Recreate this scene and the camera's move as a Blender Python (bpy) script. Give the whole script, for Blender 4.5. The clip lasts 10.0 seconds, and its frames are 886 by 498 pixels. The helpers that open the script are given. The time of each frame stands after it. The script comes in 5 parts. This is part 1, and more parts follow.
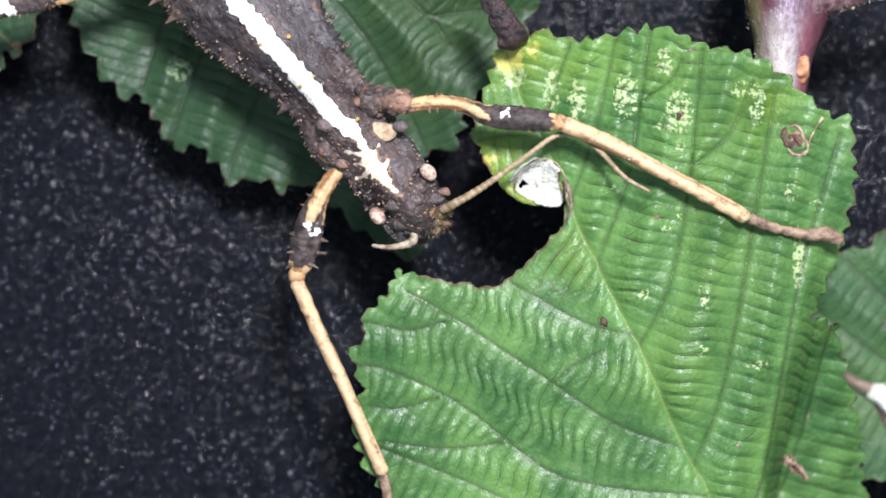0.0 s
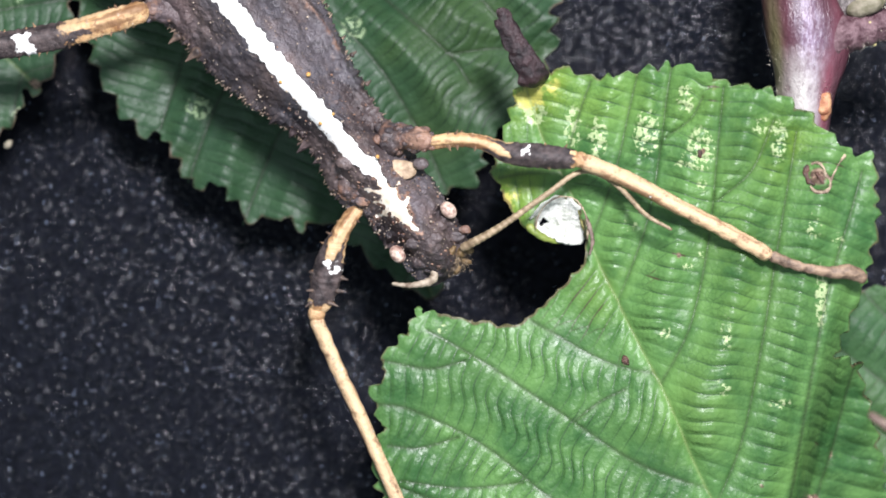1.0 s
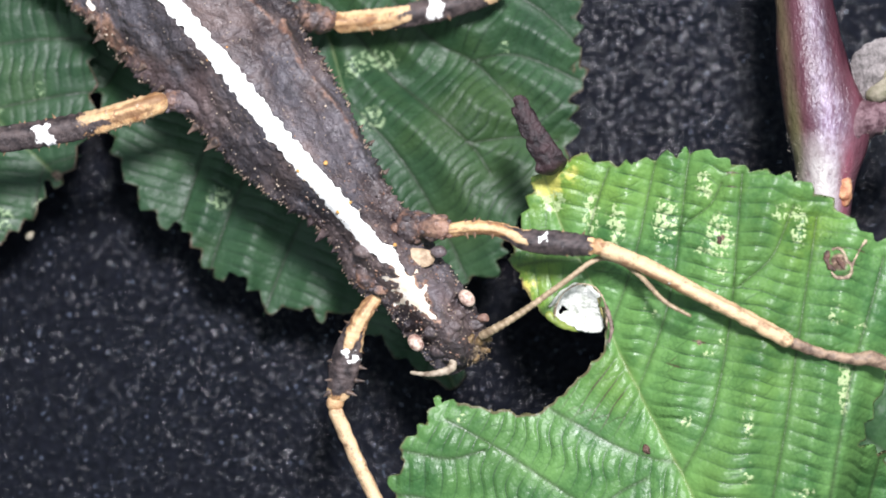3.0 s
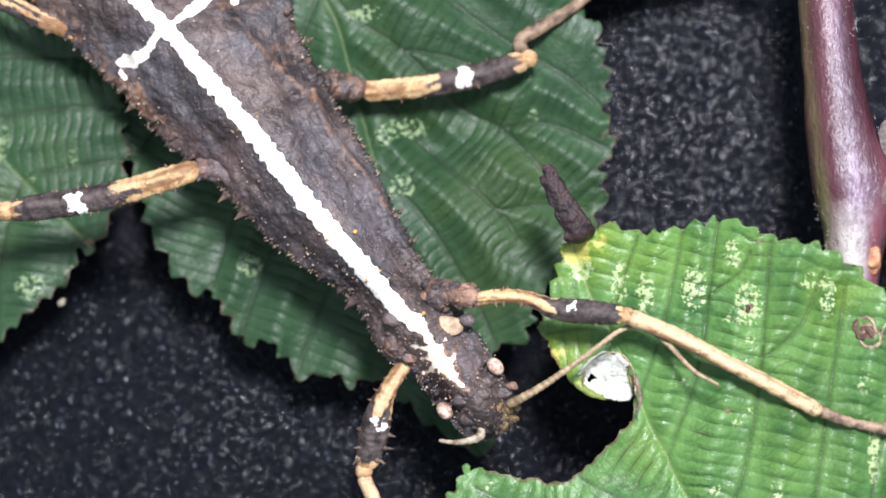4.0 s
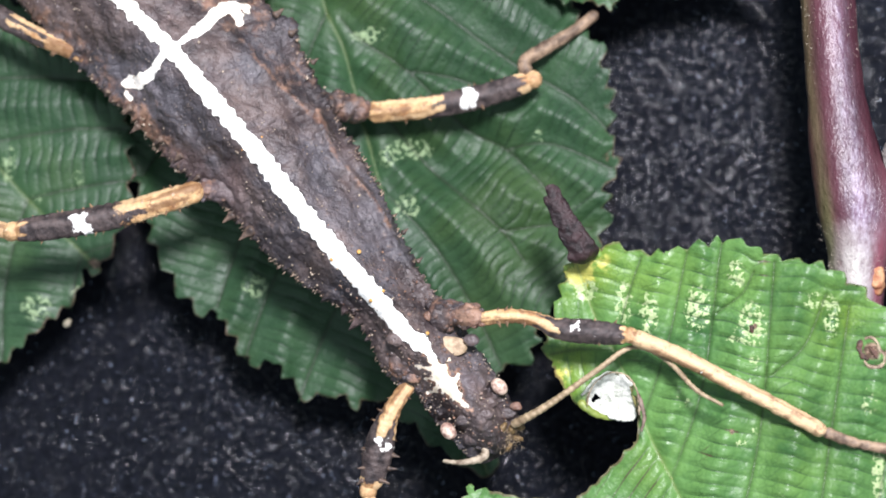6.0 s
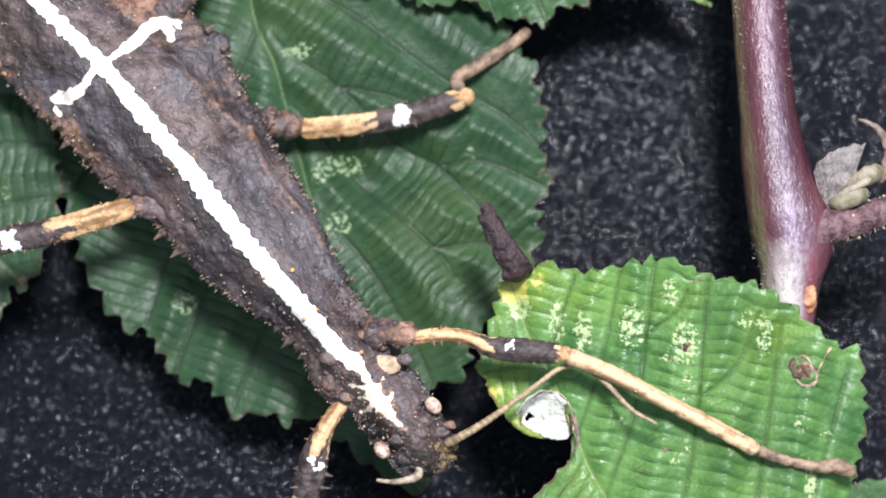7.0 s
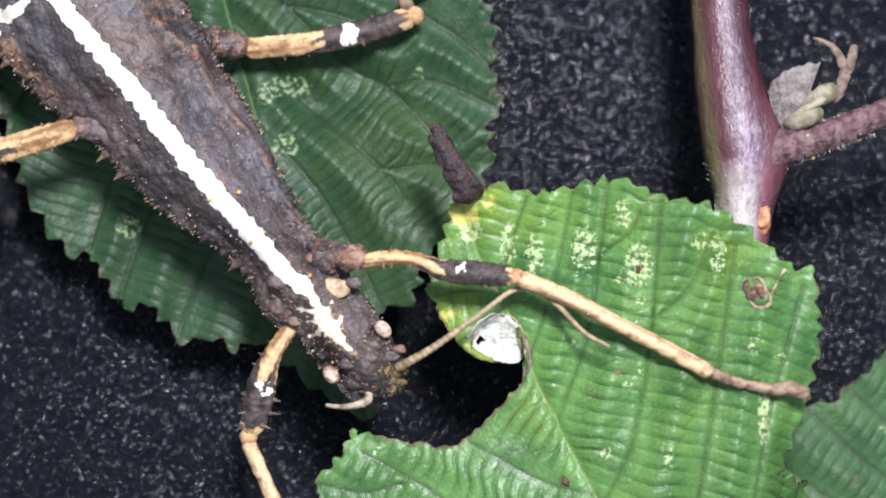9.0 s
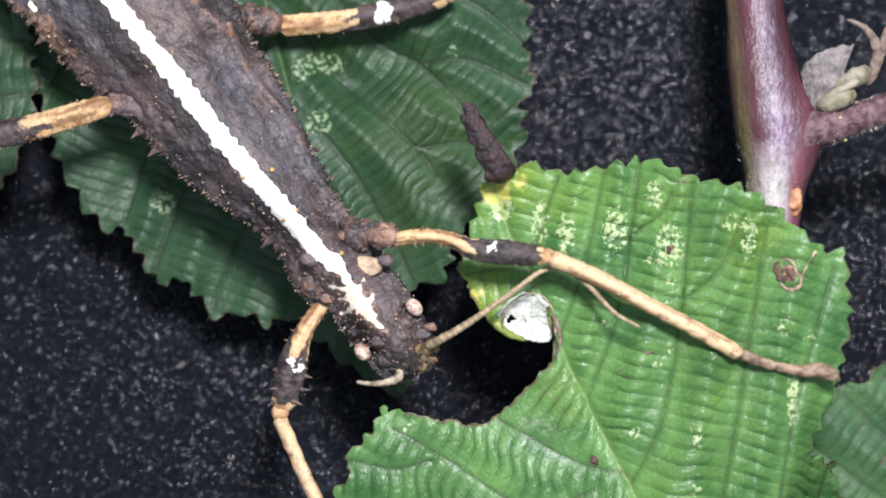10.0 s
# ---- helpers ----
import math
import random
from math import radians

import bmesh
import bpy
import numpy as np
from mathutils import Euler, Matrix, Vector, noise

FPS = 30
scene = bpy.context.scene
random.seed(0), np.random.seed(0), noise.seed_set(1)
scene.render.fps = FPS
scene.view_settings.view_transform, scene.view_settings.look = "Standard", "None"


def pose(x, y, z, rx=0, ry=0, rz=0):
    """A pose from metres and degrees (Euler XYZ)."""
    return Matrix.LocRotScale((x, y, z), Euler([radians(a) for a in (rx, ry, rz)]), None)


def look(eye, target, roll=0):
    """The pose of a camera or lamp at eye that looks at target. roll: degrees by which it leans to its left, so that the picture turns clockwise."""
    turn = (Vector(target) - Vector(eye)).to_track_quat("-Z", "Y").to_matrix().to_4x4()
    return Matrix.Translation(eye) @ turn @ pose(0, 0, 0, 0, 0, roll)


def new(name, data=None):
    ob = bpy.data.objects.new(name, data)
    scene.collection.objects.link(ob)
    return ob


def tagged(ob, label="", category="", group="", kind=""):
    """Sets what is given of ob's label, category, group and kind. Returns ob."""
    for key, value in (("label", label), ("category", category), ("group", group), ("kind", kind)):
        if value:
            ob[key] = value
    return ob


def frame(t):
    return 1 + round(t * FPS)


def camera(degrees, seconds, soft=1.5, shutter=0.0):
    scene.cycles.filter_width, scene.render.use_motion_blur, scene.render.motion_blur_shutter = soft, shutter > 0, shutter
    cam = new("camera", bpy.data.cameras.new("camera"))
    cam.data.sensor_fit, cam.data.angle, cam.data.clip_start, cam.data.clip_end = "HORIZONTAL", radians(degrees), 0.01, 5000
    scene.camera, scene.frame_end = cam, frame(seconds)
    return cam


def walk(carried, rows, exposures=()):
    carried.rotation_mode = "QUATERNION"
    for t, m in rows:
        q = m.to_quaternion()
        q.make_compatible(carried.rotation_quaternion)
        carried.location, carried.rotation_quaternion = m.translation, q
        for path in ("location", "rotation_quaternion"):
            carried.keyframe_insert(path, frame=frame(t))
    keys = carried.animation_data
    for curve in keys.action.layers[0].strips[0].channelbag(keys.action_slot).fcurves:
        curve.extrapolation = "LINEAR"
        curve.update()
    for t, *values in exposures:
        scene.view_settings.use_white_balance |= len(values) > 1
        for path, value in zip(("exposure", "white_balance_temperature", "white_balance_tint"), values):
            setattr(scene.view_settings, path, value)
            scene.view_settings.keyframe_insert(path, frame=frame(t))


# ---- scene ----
# the camera: t, x, y, z and turn; it looks down on a table top
cam = camera(25.0, 10.0, soft=1.75)
cam.data.dof.use_dof = True
cam.data.dof.focus_distance, cam.data.dof.aperture_fstop = 0.217, 16.0
ROWS = [
    (0, -0.00000, 0.00000, 0.24554, 0.000, 0.000, 0.000),
    (0.2, 0.00006, 0.00016, 0.24531, -0.039, 0.205, 0.009),
    (0.3, 0.00009, 0.00023, 0.24519, -0.143, 0.146, 0.015),
    (0.5, 0.00015, 0.00039, 0.24496, 0.483, 0.221, 0.025),
    (0.7, -0.00000, 0.00023, 0.24480, 0.769, 0.301, -0.004),
    (0.8, -0.00008, 0.00015, 0.24472, 1.035, 0.357, -0.016),
    (1, -0.00023, -0.00001, 0.24455, 1.097, 0.522, -0.043),
    (1.2, 0.00046, -0.00011, 0.24421, 1.270, 0.737, -0.020),
    (1.3, 0.00081, -0.00016, 0.24404, 1.234, 0.891, -0.011),
    (1.5, 0.00150, -0.00026, 0.24369, 1.544, 0.760, 0.008),
    (1.7, 0.00119, -0.00057, 0.24357, 1.935, 0.605, -0.064),
    (1.8, 0.00104, -0.00073, 0.24352, 2.004, 0.872, -0.093),
    (2, 0.00073, -0.00105, 0.24340, 2.293, 0.907, -0.161),
    (2.2, 0.00103, -0.00107, 0.24336, 3.312, 1.213, -0.180),
    (2.3, 0.00117, -0.00107, 0.24334, 3.445, 1.183, -0.198),
    (2.5, 0.00147, -0.00109, 0.24330, 3.513, 1.470, -0.226),
    (2.7, 0.00242, -0.00186, 0.24329, 3.643, 1.788, -0.288),
    (3.8, 0.00537, -0.00014, 0.24353, 5.335, 2.841, -0.060),
    (4, 0.00442, 0.00001, 0.24416, 5.570, 3.102, -0.130),
    (4.2, 0.00414, -0.00056, 0.24397, 6.203, 3.471, -0.062),
    (4.3, 0.00400, -0.00085, 0.24387, 6.348, 3.565, -0.038),
    (4.5, 0.00373, -0.00143, 0.24368, 5.513, 3.497, -0.044),
    (4.7, 0.00344, -0.00109, 0.24392, 5.602, 3.444, -0.050),
    (4.8, 0.00330, -0.00092, 0.24404, 5.701, 3.595, -0.046),
    (5, 0.00302, -0.00059, 0.24428, 5.721, 3.638, -0.051),
    (5.2, 0.00511, -0.00036, 0.24395, 5.693, 4.242, -0.188),
    (6.3, 0.00583, -0.00124, 0.24429, 6.514, 2.525, -0.101),
    (6.5, 0.00460, -0.00147, 0.24428, 6.458, 1.420, -0.336),
    (6.7, 0.00387, -0.00056, 0.24407, 6.553, 1.056, -0.323),
    (6.8, 0.00350, -0.00011, 0.24396, 6.918, 1.061, -0.312),
    (7, 0.00277, 0.00080, 0.24375, 6.474, 0.890, -0.294),
    (7.2, 0.00255, 0.00134, 0.24360, 5.929, 0.592, -0.071),
    (7.3, 0.00245, 0.00160, 0.24353, 6.020, 0.340, 0.038),
    (7.5, 0.00223, 0.00214, 0.24339, 6.689, 0.038, 0.254),
    (7.7, 0.00189, 0.00256, 0.24358, 6.442, 0.231, 0.248),
    (7.8, 0.00171, 0.00276, 0.24367, 6.034, 0.032, 0.241),
    (8, 0.00137, 0.00318, 0.24385, 6.407, -0.275, 0.218),
    (8.2, 0.00206, 0.00262, 0.24355, 5.950, -0.145, 0.114),
    (8.3, 0.00240, 0.00233, 0.24339, 6.162, -0.292, 0.053),
    (8.5, 0.00309, 0.00177, 0.24309, 6.290, -1.125, -0.077),
    (8.7, 0.00259, 0.00122, 0.24192, 5.614, -0.664, -0.289),
    (8.8, 0.00233, 0.00094, 0.24133, 4.520, -0.263, -0.386),
    (9, 0.00183, 0.00038, 0.24016, 4.442, -0.771, -0.616),
    (9.2, 0.00246, 0.00068, 0.24029, 3.887, -1.067, -0.635),
    (9.3, 0.00277, 0.00083, 0.24036, 3.763, -0.976, -0.647),
    (9.5, 0.00340, 0.00112, 0.24050, 3.598, -0.597, -0.675),
    (9.7, 0.00303, 0.00146, 0.24080, 3.486, -0.229, -0.424),
    (9.8, 0.00284, 0.00163, 0.24095, 3.397, -0.166, -0.299),
    (10, 0.00247, 0.00197, 0.24125, 3.382, 0.268, -0.050),
]
walk(cam, [(t, pose(x, y, z, rx, ry, rz)) for t, x, y, z, rx, ry, rz in ROWS],
     [(0.0, 0.0), (1.5, 0.03), (2.5, 0.07), (7.0, 0.06), (8.5, 0.0), (9.5, -0.08), (10.0, -0.10)])

# ---- light: one desk lamp above and beyond the plant, and a dim room ----
world = bpy.data.worlds.new("room_light")
scene.world = world
world.use_nodes = True
world.node_tree.nodes["Background"].inputs[0].default_value = (0.74, 0.87, 1.0, 1)
world.node_tree.nodes["Background"].inputs[1].default_value = 0.54
lamp_data = bpy.data.lights.new("desk_lamp_light", "AREA")
lamp_data.shape, lamp_data.size, lamp_data.energy = "DISK", 0.06, 2.46
lamp_data.color = (0.95, 0.93, 1.0)
lamp = new("desk_lamp_light", lamp_data)
lamp.matrix_world = look((0.036, 0.110, 0.330), (-0.002, 0.018, 0.02))

MM = 0.001
rng = np.random.default_rng(7)


# ---- small tools ----
def spline(points, step=None, count=None):
    """Catmull-Rom curve through points, resampled evenly."""
    p = np.asarray(points, float)
    q = np.vstack([2 * p[0] - p[1], p, 2 * p[-1] - p[-2]])
    out = []
    for i in range(1, len(q) - 2):
        for u in np.linspace(0, 1, 16, endpoint=False):
            a, b, c, d = q[i - 1], q[i], q[i + 1], q[i + 2]
            out.append(0.5 * (2 * b + (c - a) * u + (2 * a - 5 * b + 4 * c - d) * u * u + (3 * b - a - 3 * c + d) * u ** 3))
    out.append(p[-1])
    return resample(np.array(out), step, count)


def resample(p, step=None, count=None):
    s = np.concatenate([[0], np.cumsum(np.linalg.norm(np.diff(p, axis=0), axis=1))])
    n = count or max(2, int(s[-1] / step) + 1)
    t = np.linspace(0, s[-1], n)
    return np.stack([np.interp(t, s, p[:, k]) for k in range(p.shape[1])], 1)


def wobble(x, y, z=0.0):
    """Smooth noise of many points, from sines; about -1 to 1."""
    v = 0.0
    for a, b, c, d in ((1.0, 0.37, 0.61, 0.3), (-0.52, 1.13, 0.4, 1.9), (0.71, -0.83, 1.2, 4.1), (1.37, 0.94, -0.7, 2.2), (-1.21, 0.45, 0.93, 5.5)):
        v = v + np.sin(a * x + b * y + c * z + d + 1.3 * np.sin(b * x - a * y + c))
    return v / 3.2


def settle(v):
    """The far half of the plan, eased by a millimetre or two towards the near half."""
    u = np.clip((v[:, 1] - 16) / 28, 0, 1)
    s = u * u * (3 - 2 * u)
    x, y, z = np.clip(v[:, 0], -100, 100) / 50, np.clip(v[:, 1] - 40, -30, 40) / 20, (v[:, 2] - 24) / 8
    z = np.clip(z, -2, 1.5)
    return v + np.stack([s * (0.70 + -1.13 * x + -0.09 * y + 0.02 * z), s * (-1.14 + -0.73 * x + -0.36 * y + 0.48 * z), 0 * s], 1)


def part(name, verts, faces, material, parent=None, label="", fields=None, smooth=True):
    """One mesh object, its vertices given in millimetres."""
    me = bpy.data.meshes.new(name)
    me.from_pydata((settle(np.asarray(verts, float)) * MM).tolist(), [], faces if isinstance(faces, list) else faces.tolist())
    for key, values in (fields or {}).items():
        me.attributes.new(key, "FLOAT", "POINT").data.foreach_set("value", np.asarray(values, np.float32))
    if smooth:
        me.polygons.foreach_set("use_smooth", [True] * len(me.polygons))
    me.materials.append(material)
    me.update()
    ob = new(name, me)
    ob.parent = parent
    if label:
        tagged(ob, label)
    return ob


def thing(name, label, category, group="", kind=""):
    return tagged(new(name), label, category, group, kind)


def grid_faces(rows, cols, closed=True):
    """Quads of a rows x cols sheet of vertices; closed joins the last column to the first."""
    i, j = np.meshgrid(np.arange(rows - 1), np.arange(cols if closed else cols - 1), indexing="ij")
    k = (j + 1) % cols
    return np.stack([i * cols + j, i * cols + k, (i + 1) * cols + k, (i + 1) * cols + j], -1).reshape(-1, 4)


def tube(path, radii, sides=14, step=0.3, flat=1.0, rough=0.0, grain=3.0, ribs=0.0):
    """A rounded tube in mm along path (x, y, z); radii at even stations. Returns vertices, faces, share of length."""
    p = spline(path, step=step)
    n = len(p)
    u = np.linspace(0, 1, n)
    r = np.interp(u, np.linspace(0, 1, len(radii)), radii)
    cap = np.clip(np.minimum(u, 1 - u) * (n * step) / np.maximum(r, 0.05), 0, 1)
    r = r * np.sqrt(np.clip(1 - (1 - cap) ** 2, 0.02, 1))
    tan = np.gradient(p, axis=0)
    tan /= np.linalg.norm(tan, axis=1, keepdims=True)
    side = np.cross(tan, (0, 0, 1.0))
    side /= np.maximum(np.linalg.norm(side, axis=1, keepdims=True), 1e-6)
    up = np.cross(side, tan)
    a = np.linspace(0, 2 * np.pi, sides, endpoint=False)
    R = r[:, None] * np.ones(sides)
    if rough:
        R = R * (1 + rough * wobble(grain * 1.7 * p[:, :1] + 2.1 * np.cos(a), grain * 1.7 * p[:, 1:2] + 2.1 * np.sin(a), grain * p[:, 2:]))
    if ribs:
        R = R * (1 + ribs * np.cos(a * 4 + 0.6))
    v = p[:, None] + side[:, None] * (R * np.cos(a))[..., None] + up[:, None] * (R * np.sin(a) * flat)[..., None]
    faces = grid_faces(n, sides).tolist() + [list(range(sides))[::-1], [(n - 1) * sides + k for k in range(sides)]]
    return v.reshape(-1, 3), faces, np.repeat(u, sides)


# ---- materials ----
def material(name, rough=0.5, spec=0.5, **values):
    m = bpy.data.materials.new(name)
    m.use_nodes = True
    b = m.node_tree.nodes["Principled BSDF"]
    b.inputs["Roughness"].default_value = rough
    b.inputs["Specular IOR Level"].default_value = spec
    for key, value in values.items():
        b.inputs[key.replace("_", " ")].default_value = value
    return m, m.node_tree, b


def node(tree, kind, **values):
    n = tree.nodes.new(kind)
    for key, value in values.items():
        if key.startswith("i_"):
            n.inputs[key[2:].replace("_", " ")].default_value = value
    return n


def noise_of(tree, scale, detail=4.0, rough=0.6, stretch=None):
    co = tree.nodes.new("ShaderNodeTexCoord")
    n = node(tree, "ShaderNodeTexNoise", i_Scale=scale, i_Detail=detail, i_Roughness=rough)
    if stretch:
        mp = tree.nodes.new("ShaderNodeMapping")
        mp.inputs["Scale"].default_value = stretch
        tree.links.new(co.outputs["Object"], mp.inputs[0])
        tree.links.new(mp.outputs[0], n.inputs["Vector"])
    else:
        tree.links.new(co.outputs["Object"], n.inputs["Vector"])
    return n.outputs["Fac"]


def field(tree, key):
    a = tree.nodes.new("ShaderNodeAttribute")
    a.attribute_name = key
    return a.outputs["Fac"]


def calc(tree, op, a, b=0.0, c=0.0, clamp=False):
    m = tree.nodes.new("ShaderNodeMath")
    m.operation, m.use_clamp = op, clamp
    for k, v in enumerate((a, b, c)):
        if isinstance(v, (int, float)):
            m.inputs[k].default_value = v
        else:
            tree.links.new(v, m.inputs[k])
    return m.outputs[0]


def remap(tree, v, lo, hi, a=0.0, b=1.0):
    m = tree.nodes.new("ShaderNodeMapRange")
    m.interpolation_type = "SMOOTHSTEP"
    tree.links.new(v, m.inputs[0])
    for k, value in zip((1, 2, 3, 4), (lo, hi, a, b)):
        m.inputs[k].default_value = value
    return m.outputs[0]


def blend(tree, fac, a, b):
    m = tree.nodes.new("ShaderNodeMix")
    m.data_type = "RGBA"
    if isinstance(fac, (int, float)):
        m.inputs[0].default_value = fac
    else:
        tree.links.new(fac, m.inputs[0])
    for k, v in ((6, a), (7, b)):
        if isinstance(v, tuple):
            m.inputs[k].default_value = (*v, 1)
        else:
            tree.links.new(v, m.inputs[k])
    return m.outputs[2]


def bump(tree, bsdf, height, distance, strength=1.0, below=None):
    b = tree.nodes.new("ShaderNodeBump")
    b.inputs["Strength"].default_value, b.inputs["Distance"].default_value = strength, distance
    tree.links.new(height, b.inputs["Height"])
    if below:
        tree.links.new(below, b.inputs["Normal"])
    if bsdf:
        tree.links.new(b.outputs[0], bsdf.inputs["Normal"])
    return b.outputs[0]


def leaf_material(name, deep, light, rib, rough=0.34, gloss=0.5, depth=0.0003, fleck_tone=(0.30, 0.40, 0.22), fleck_grain=1900):
    m, t, b = material(name, rough, gloss)
    big, fine = noise_of(t, 130, 4), noise_of(t, 900, 3)
    col = blend(t, remap(t, big, 0.3, 0.7), deep, light)
    col = blend(t, remap(t, fine, 0.45, 0.8, 0, 0.35), col, tuple(1.25 * c for c in light))
    tint = noise_of(t, 48, 3)
    col = blend(t, remap(t, tint, 0.52, 0.7, 0, 0.28), col, (0.9 * light[0] + 0.03, 0.95 * light[1] + 0.02, 0.5 * light[2]))
    col = blend(t, remap(t, tint, 0.46, 0.3, 0, 0.45), col, tuple(0.75 * c for c in deep))
    # ageing: yellow-green, strongest between the veins
    age = calc(t, "MULTIPLY", field(t, "age"), remap(t, noise_of(t, 260, 4), 0.25, 0.6), clamp=True)
    col = blend(t, calc(t, "MULTIPLY", age, 0.7), col, (0.155, 0.245, 0.026))
    ripe = remap(t, calc(t, "MULTIPLY", field(t, "age"), remap(t, noise_of(t, 480, 4), 0.3, 0.6, 0.5, 1.0)), 1.35, 2.1)
    col = blend(t, ripe, col, (0.52, 0.47, 0.11))
    # feeding marks: groups of pale flecks; also carries some painted sheen dots
    fleck = remap(t, calc(t, "MULTIPLY", field(t, "mottle"), remap(t, noise_of(t, fleck_grain, 3, 0.6), 0.42, 0.60)), 0.24, 0.44)
    col = blend(t, calc(t, "MULTIPLY", fleck, 0.85), col, fleck_tone)
    # veins, and the finer cross veins that quilt the blade between them
    phase, step = field(t, "phase"), field(t, "across")
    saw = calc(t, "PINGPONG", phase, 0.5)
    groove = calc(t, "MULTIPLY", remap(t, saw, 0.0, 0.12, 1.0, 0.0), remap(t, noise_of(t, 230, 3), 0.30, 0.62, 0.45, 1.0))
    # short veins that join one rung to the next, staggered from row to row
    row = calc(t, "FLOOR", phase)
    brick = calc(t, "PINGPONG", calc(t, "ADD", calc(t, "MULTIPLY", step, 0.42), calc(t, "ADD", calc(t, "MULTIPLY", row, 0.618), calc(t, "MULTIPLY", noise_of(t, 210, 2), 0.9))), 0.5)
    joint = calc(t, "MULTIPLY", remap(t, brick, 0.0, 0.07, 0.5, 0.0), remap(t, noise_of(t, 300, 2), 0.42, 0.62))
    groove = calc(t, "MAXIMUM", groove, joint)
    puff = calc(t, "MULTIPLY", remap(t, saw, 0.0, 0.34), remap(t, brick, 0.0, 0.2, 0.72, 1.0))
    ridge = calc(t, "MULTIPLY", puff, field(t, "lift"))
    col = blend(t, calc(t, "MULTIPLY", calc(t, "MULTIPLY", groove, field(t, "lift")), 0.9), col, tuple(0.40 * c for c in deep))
    # bruised stretches, where the cross veins have gone brown
    bruise = calc(t, "MULTIPLY", calc(t, "MULTIPLY", groove, field(t, "lift")), remap(t, field(t, "scar"), 0.04, 0.18))
    col = blend(t, bruise, col, (0.055, 0.028, 0.018))
    # the finest net of veins inside each cell
    net = t.nodes.new("ShaderNodeTexVoronoi")
    net.feature = "DISTANCE_TO_EDGE"
    net.inputs["Scale"].default_value = 1500
    t.links.new(t.nodes.new("ShaderNodeTexCoord").outputs["Object"], net.inputs["Vector"])
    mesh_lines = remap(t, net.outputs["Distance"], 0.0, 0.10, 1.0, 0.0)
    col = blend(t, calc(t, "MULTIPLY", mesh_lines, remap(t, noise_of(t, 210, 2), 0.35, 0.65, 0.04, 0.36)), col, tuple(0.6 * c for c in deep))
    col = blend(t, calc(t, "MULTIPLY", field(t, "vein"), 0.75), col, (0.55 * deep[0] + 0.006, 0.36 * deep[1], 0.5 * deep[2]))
    col = blend(t, calc(t, "MULTIPLY", field(t, "rib"), 0.7), col, rib)
    col = blend(t, calc(t, "MULTIPLY", field(t, "core"), remap(t, noise_of(t, 300, 3), 0.35, 0.65, 0.05, 0.3)), col, tuple(1.5 * c for c in light))
    # scars and a browned margin
    scar = remap(t, calc(t, "ADD", field(t, "scar"), calc(t, "MULTIPLY", noise_of(t, 700, 3), 0.5)), 0.62, 0.85)
    col = blend(t, scar, col, blend(t, remap(t, noise_of(t, 2200, 2), 0.4, 0.6), (0.27, 0.18, 0.125), (0.08, 0.05, 0.034)))
    brown = remap(t, calc(t, "MULTIPLY", field(t, "margin"), calc(t, "ADD", noise_of(t, 300, 3), 0.25)), 0.42, 0.7)
    col = blend(t, calc(t, "MULTIPLY", brown, 0.7), col, (0.10, 0.045, 0.035))
    t.links.new(col, b.inputs["Base Color"])
    t.links.new(remap(t, fine, 0.3, 0.7, rough - 0.05, rough + 0.1), b.inputs["Roughness"])
    # cross ridges between the veins, then fine leather grain
    n1 = bump(t, None, ridge, depth, 1.0)
    cell = t.nodes.new("ShaderNodeTexVoronoi")
    cell.inputs["Scale"].default_value = 1900
    t.links.new(t.nodes.new("ShaderNodeTexCoord").outputs["Object"], cell.inputs["Vector"])
    n1 = bump(t, None, remap(t, net.outputs["Distance"], 0.0, 0.16), 0.00003, 0.3, n1)
    n2 = bump(t, None, cell.outputs["Distance"], 0.00008, 0.55, n1)
    bump(t, b, noise_of(t, 4000, 2), 0.00002, 0.25, n2)
    return m


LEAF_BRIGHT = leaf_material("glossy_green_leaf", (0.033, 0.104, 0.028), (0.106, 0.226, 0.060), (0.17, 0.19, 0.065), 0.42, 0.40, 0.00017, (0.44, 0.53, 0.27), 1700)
LEAF_MIDDLE = leaf_material("green_leaf", (0.018, 0.061, 0.018), (0.036, 0.090, 0.028), (0.20, 0.25, 0.07), 0.47, 0.4, 0.00013)
LEAF_DARK = leaf_material("dark_green_leaf", (0.015, 0.046, 0.019), (0.028, 0.070, 0.028), (0.12, 0.15, 0.045), 0.50, 0.40, 0.00011)
LEAF_DULL = leaf_material("dull_green_leaf", (0.028, 0.080, 0.030), (0.048, 0.115, 0.040), (0.10, 0.15, 0.05), 0.55, 0.35, 0.00012)


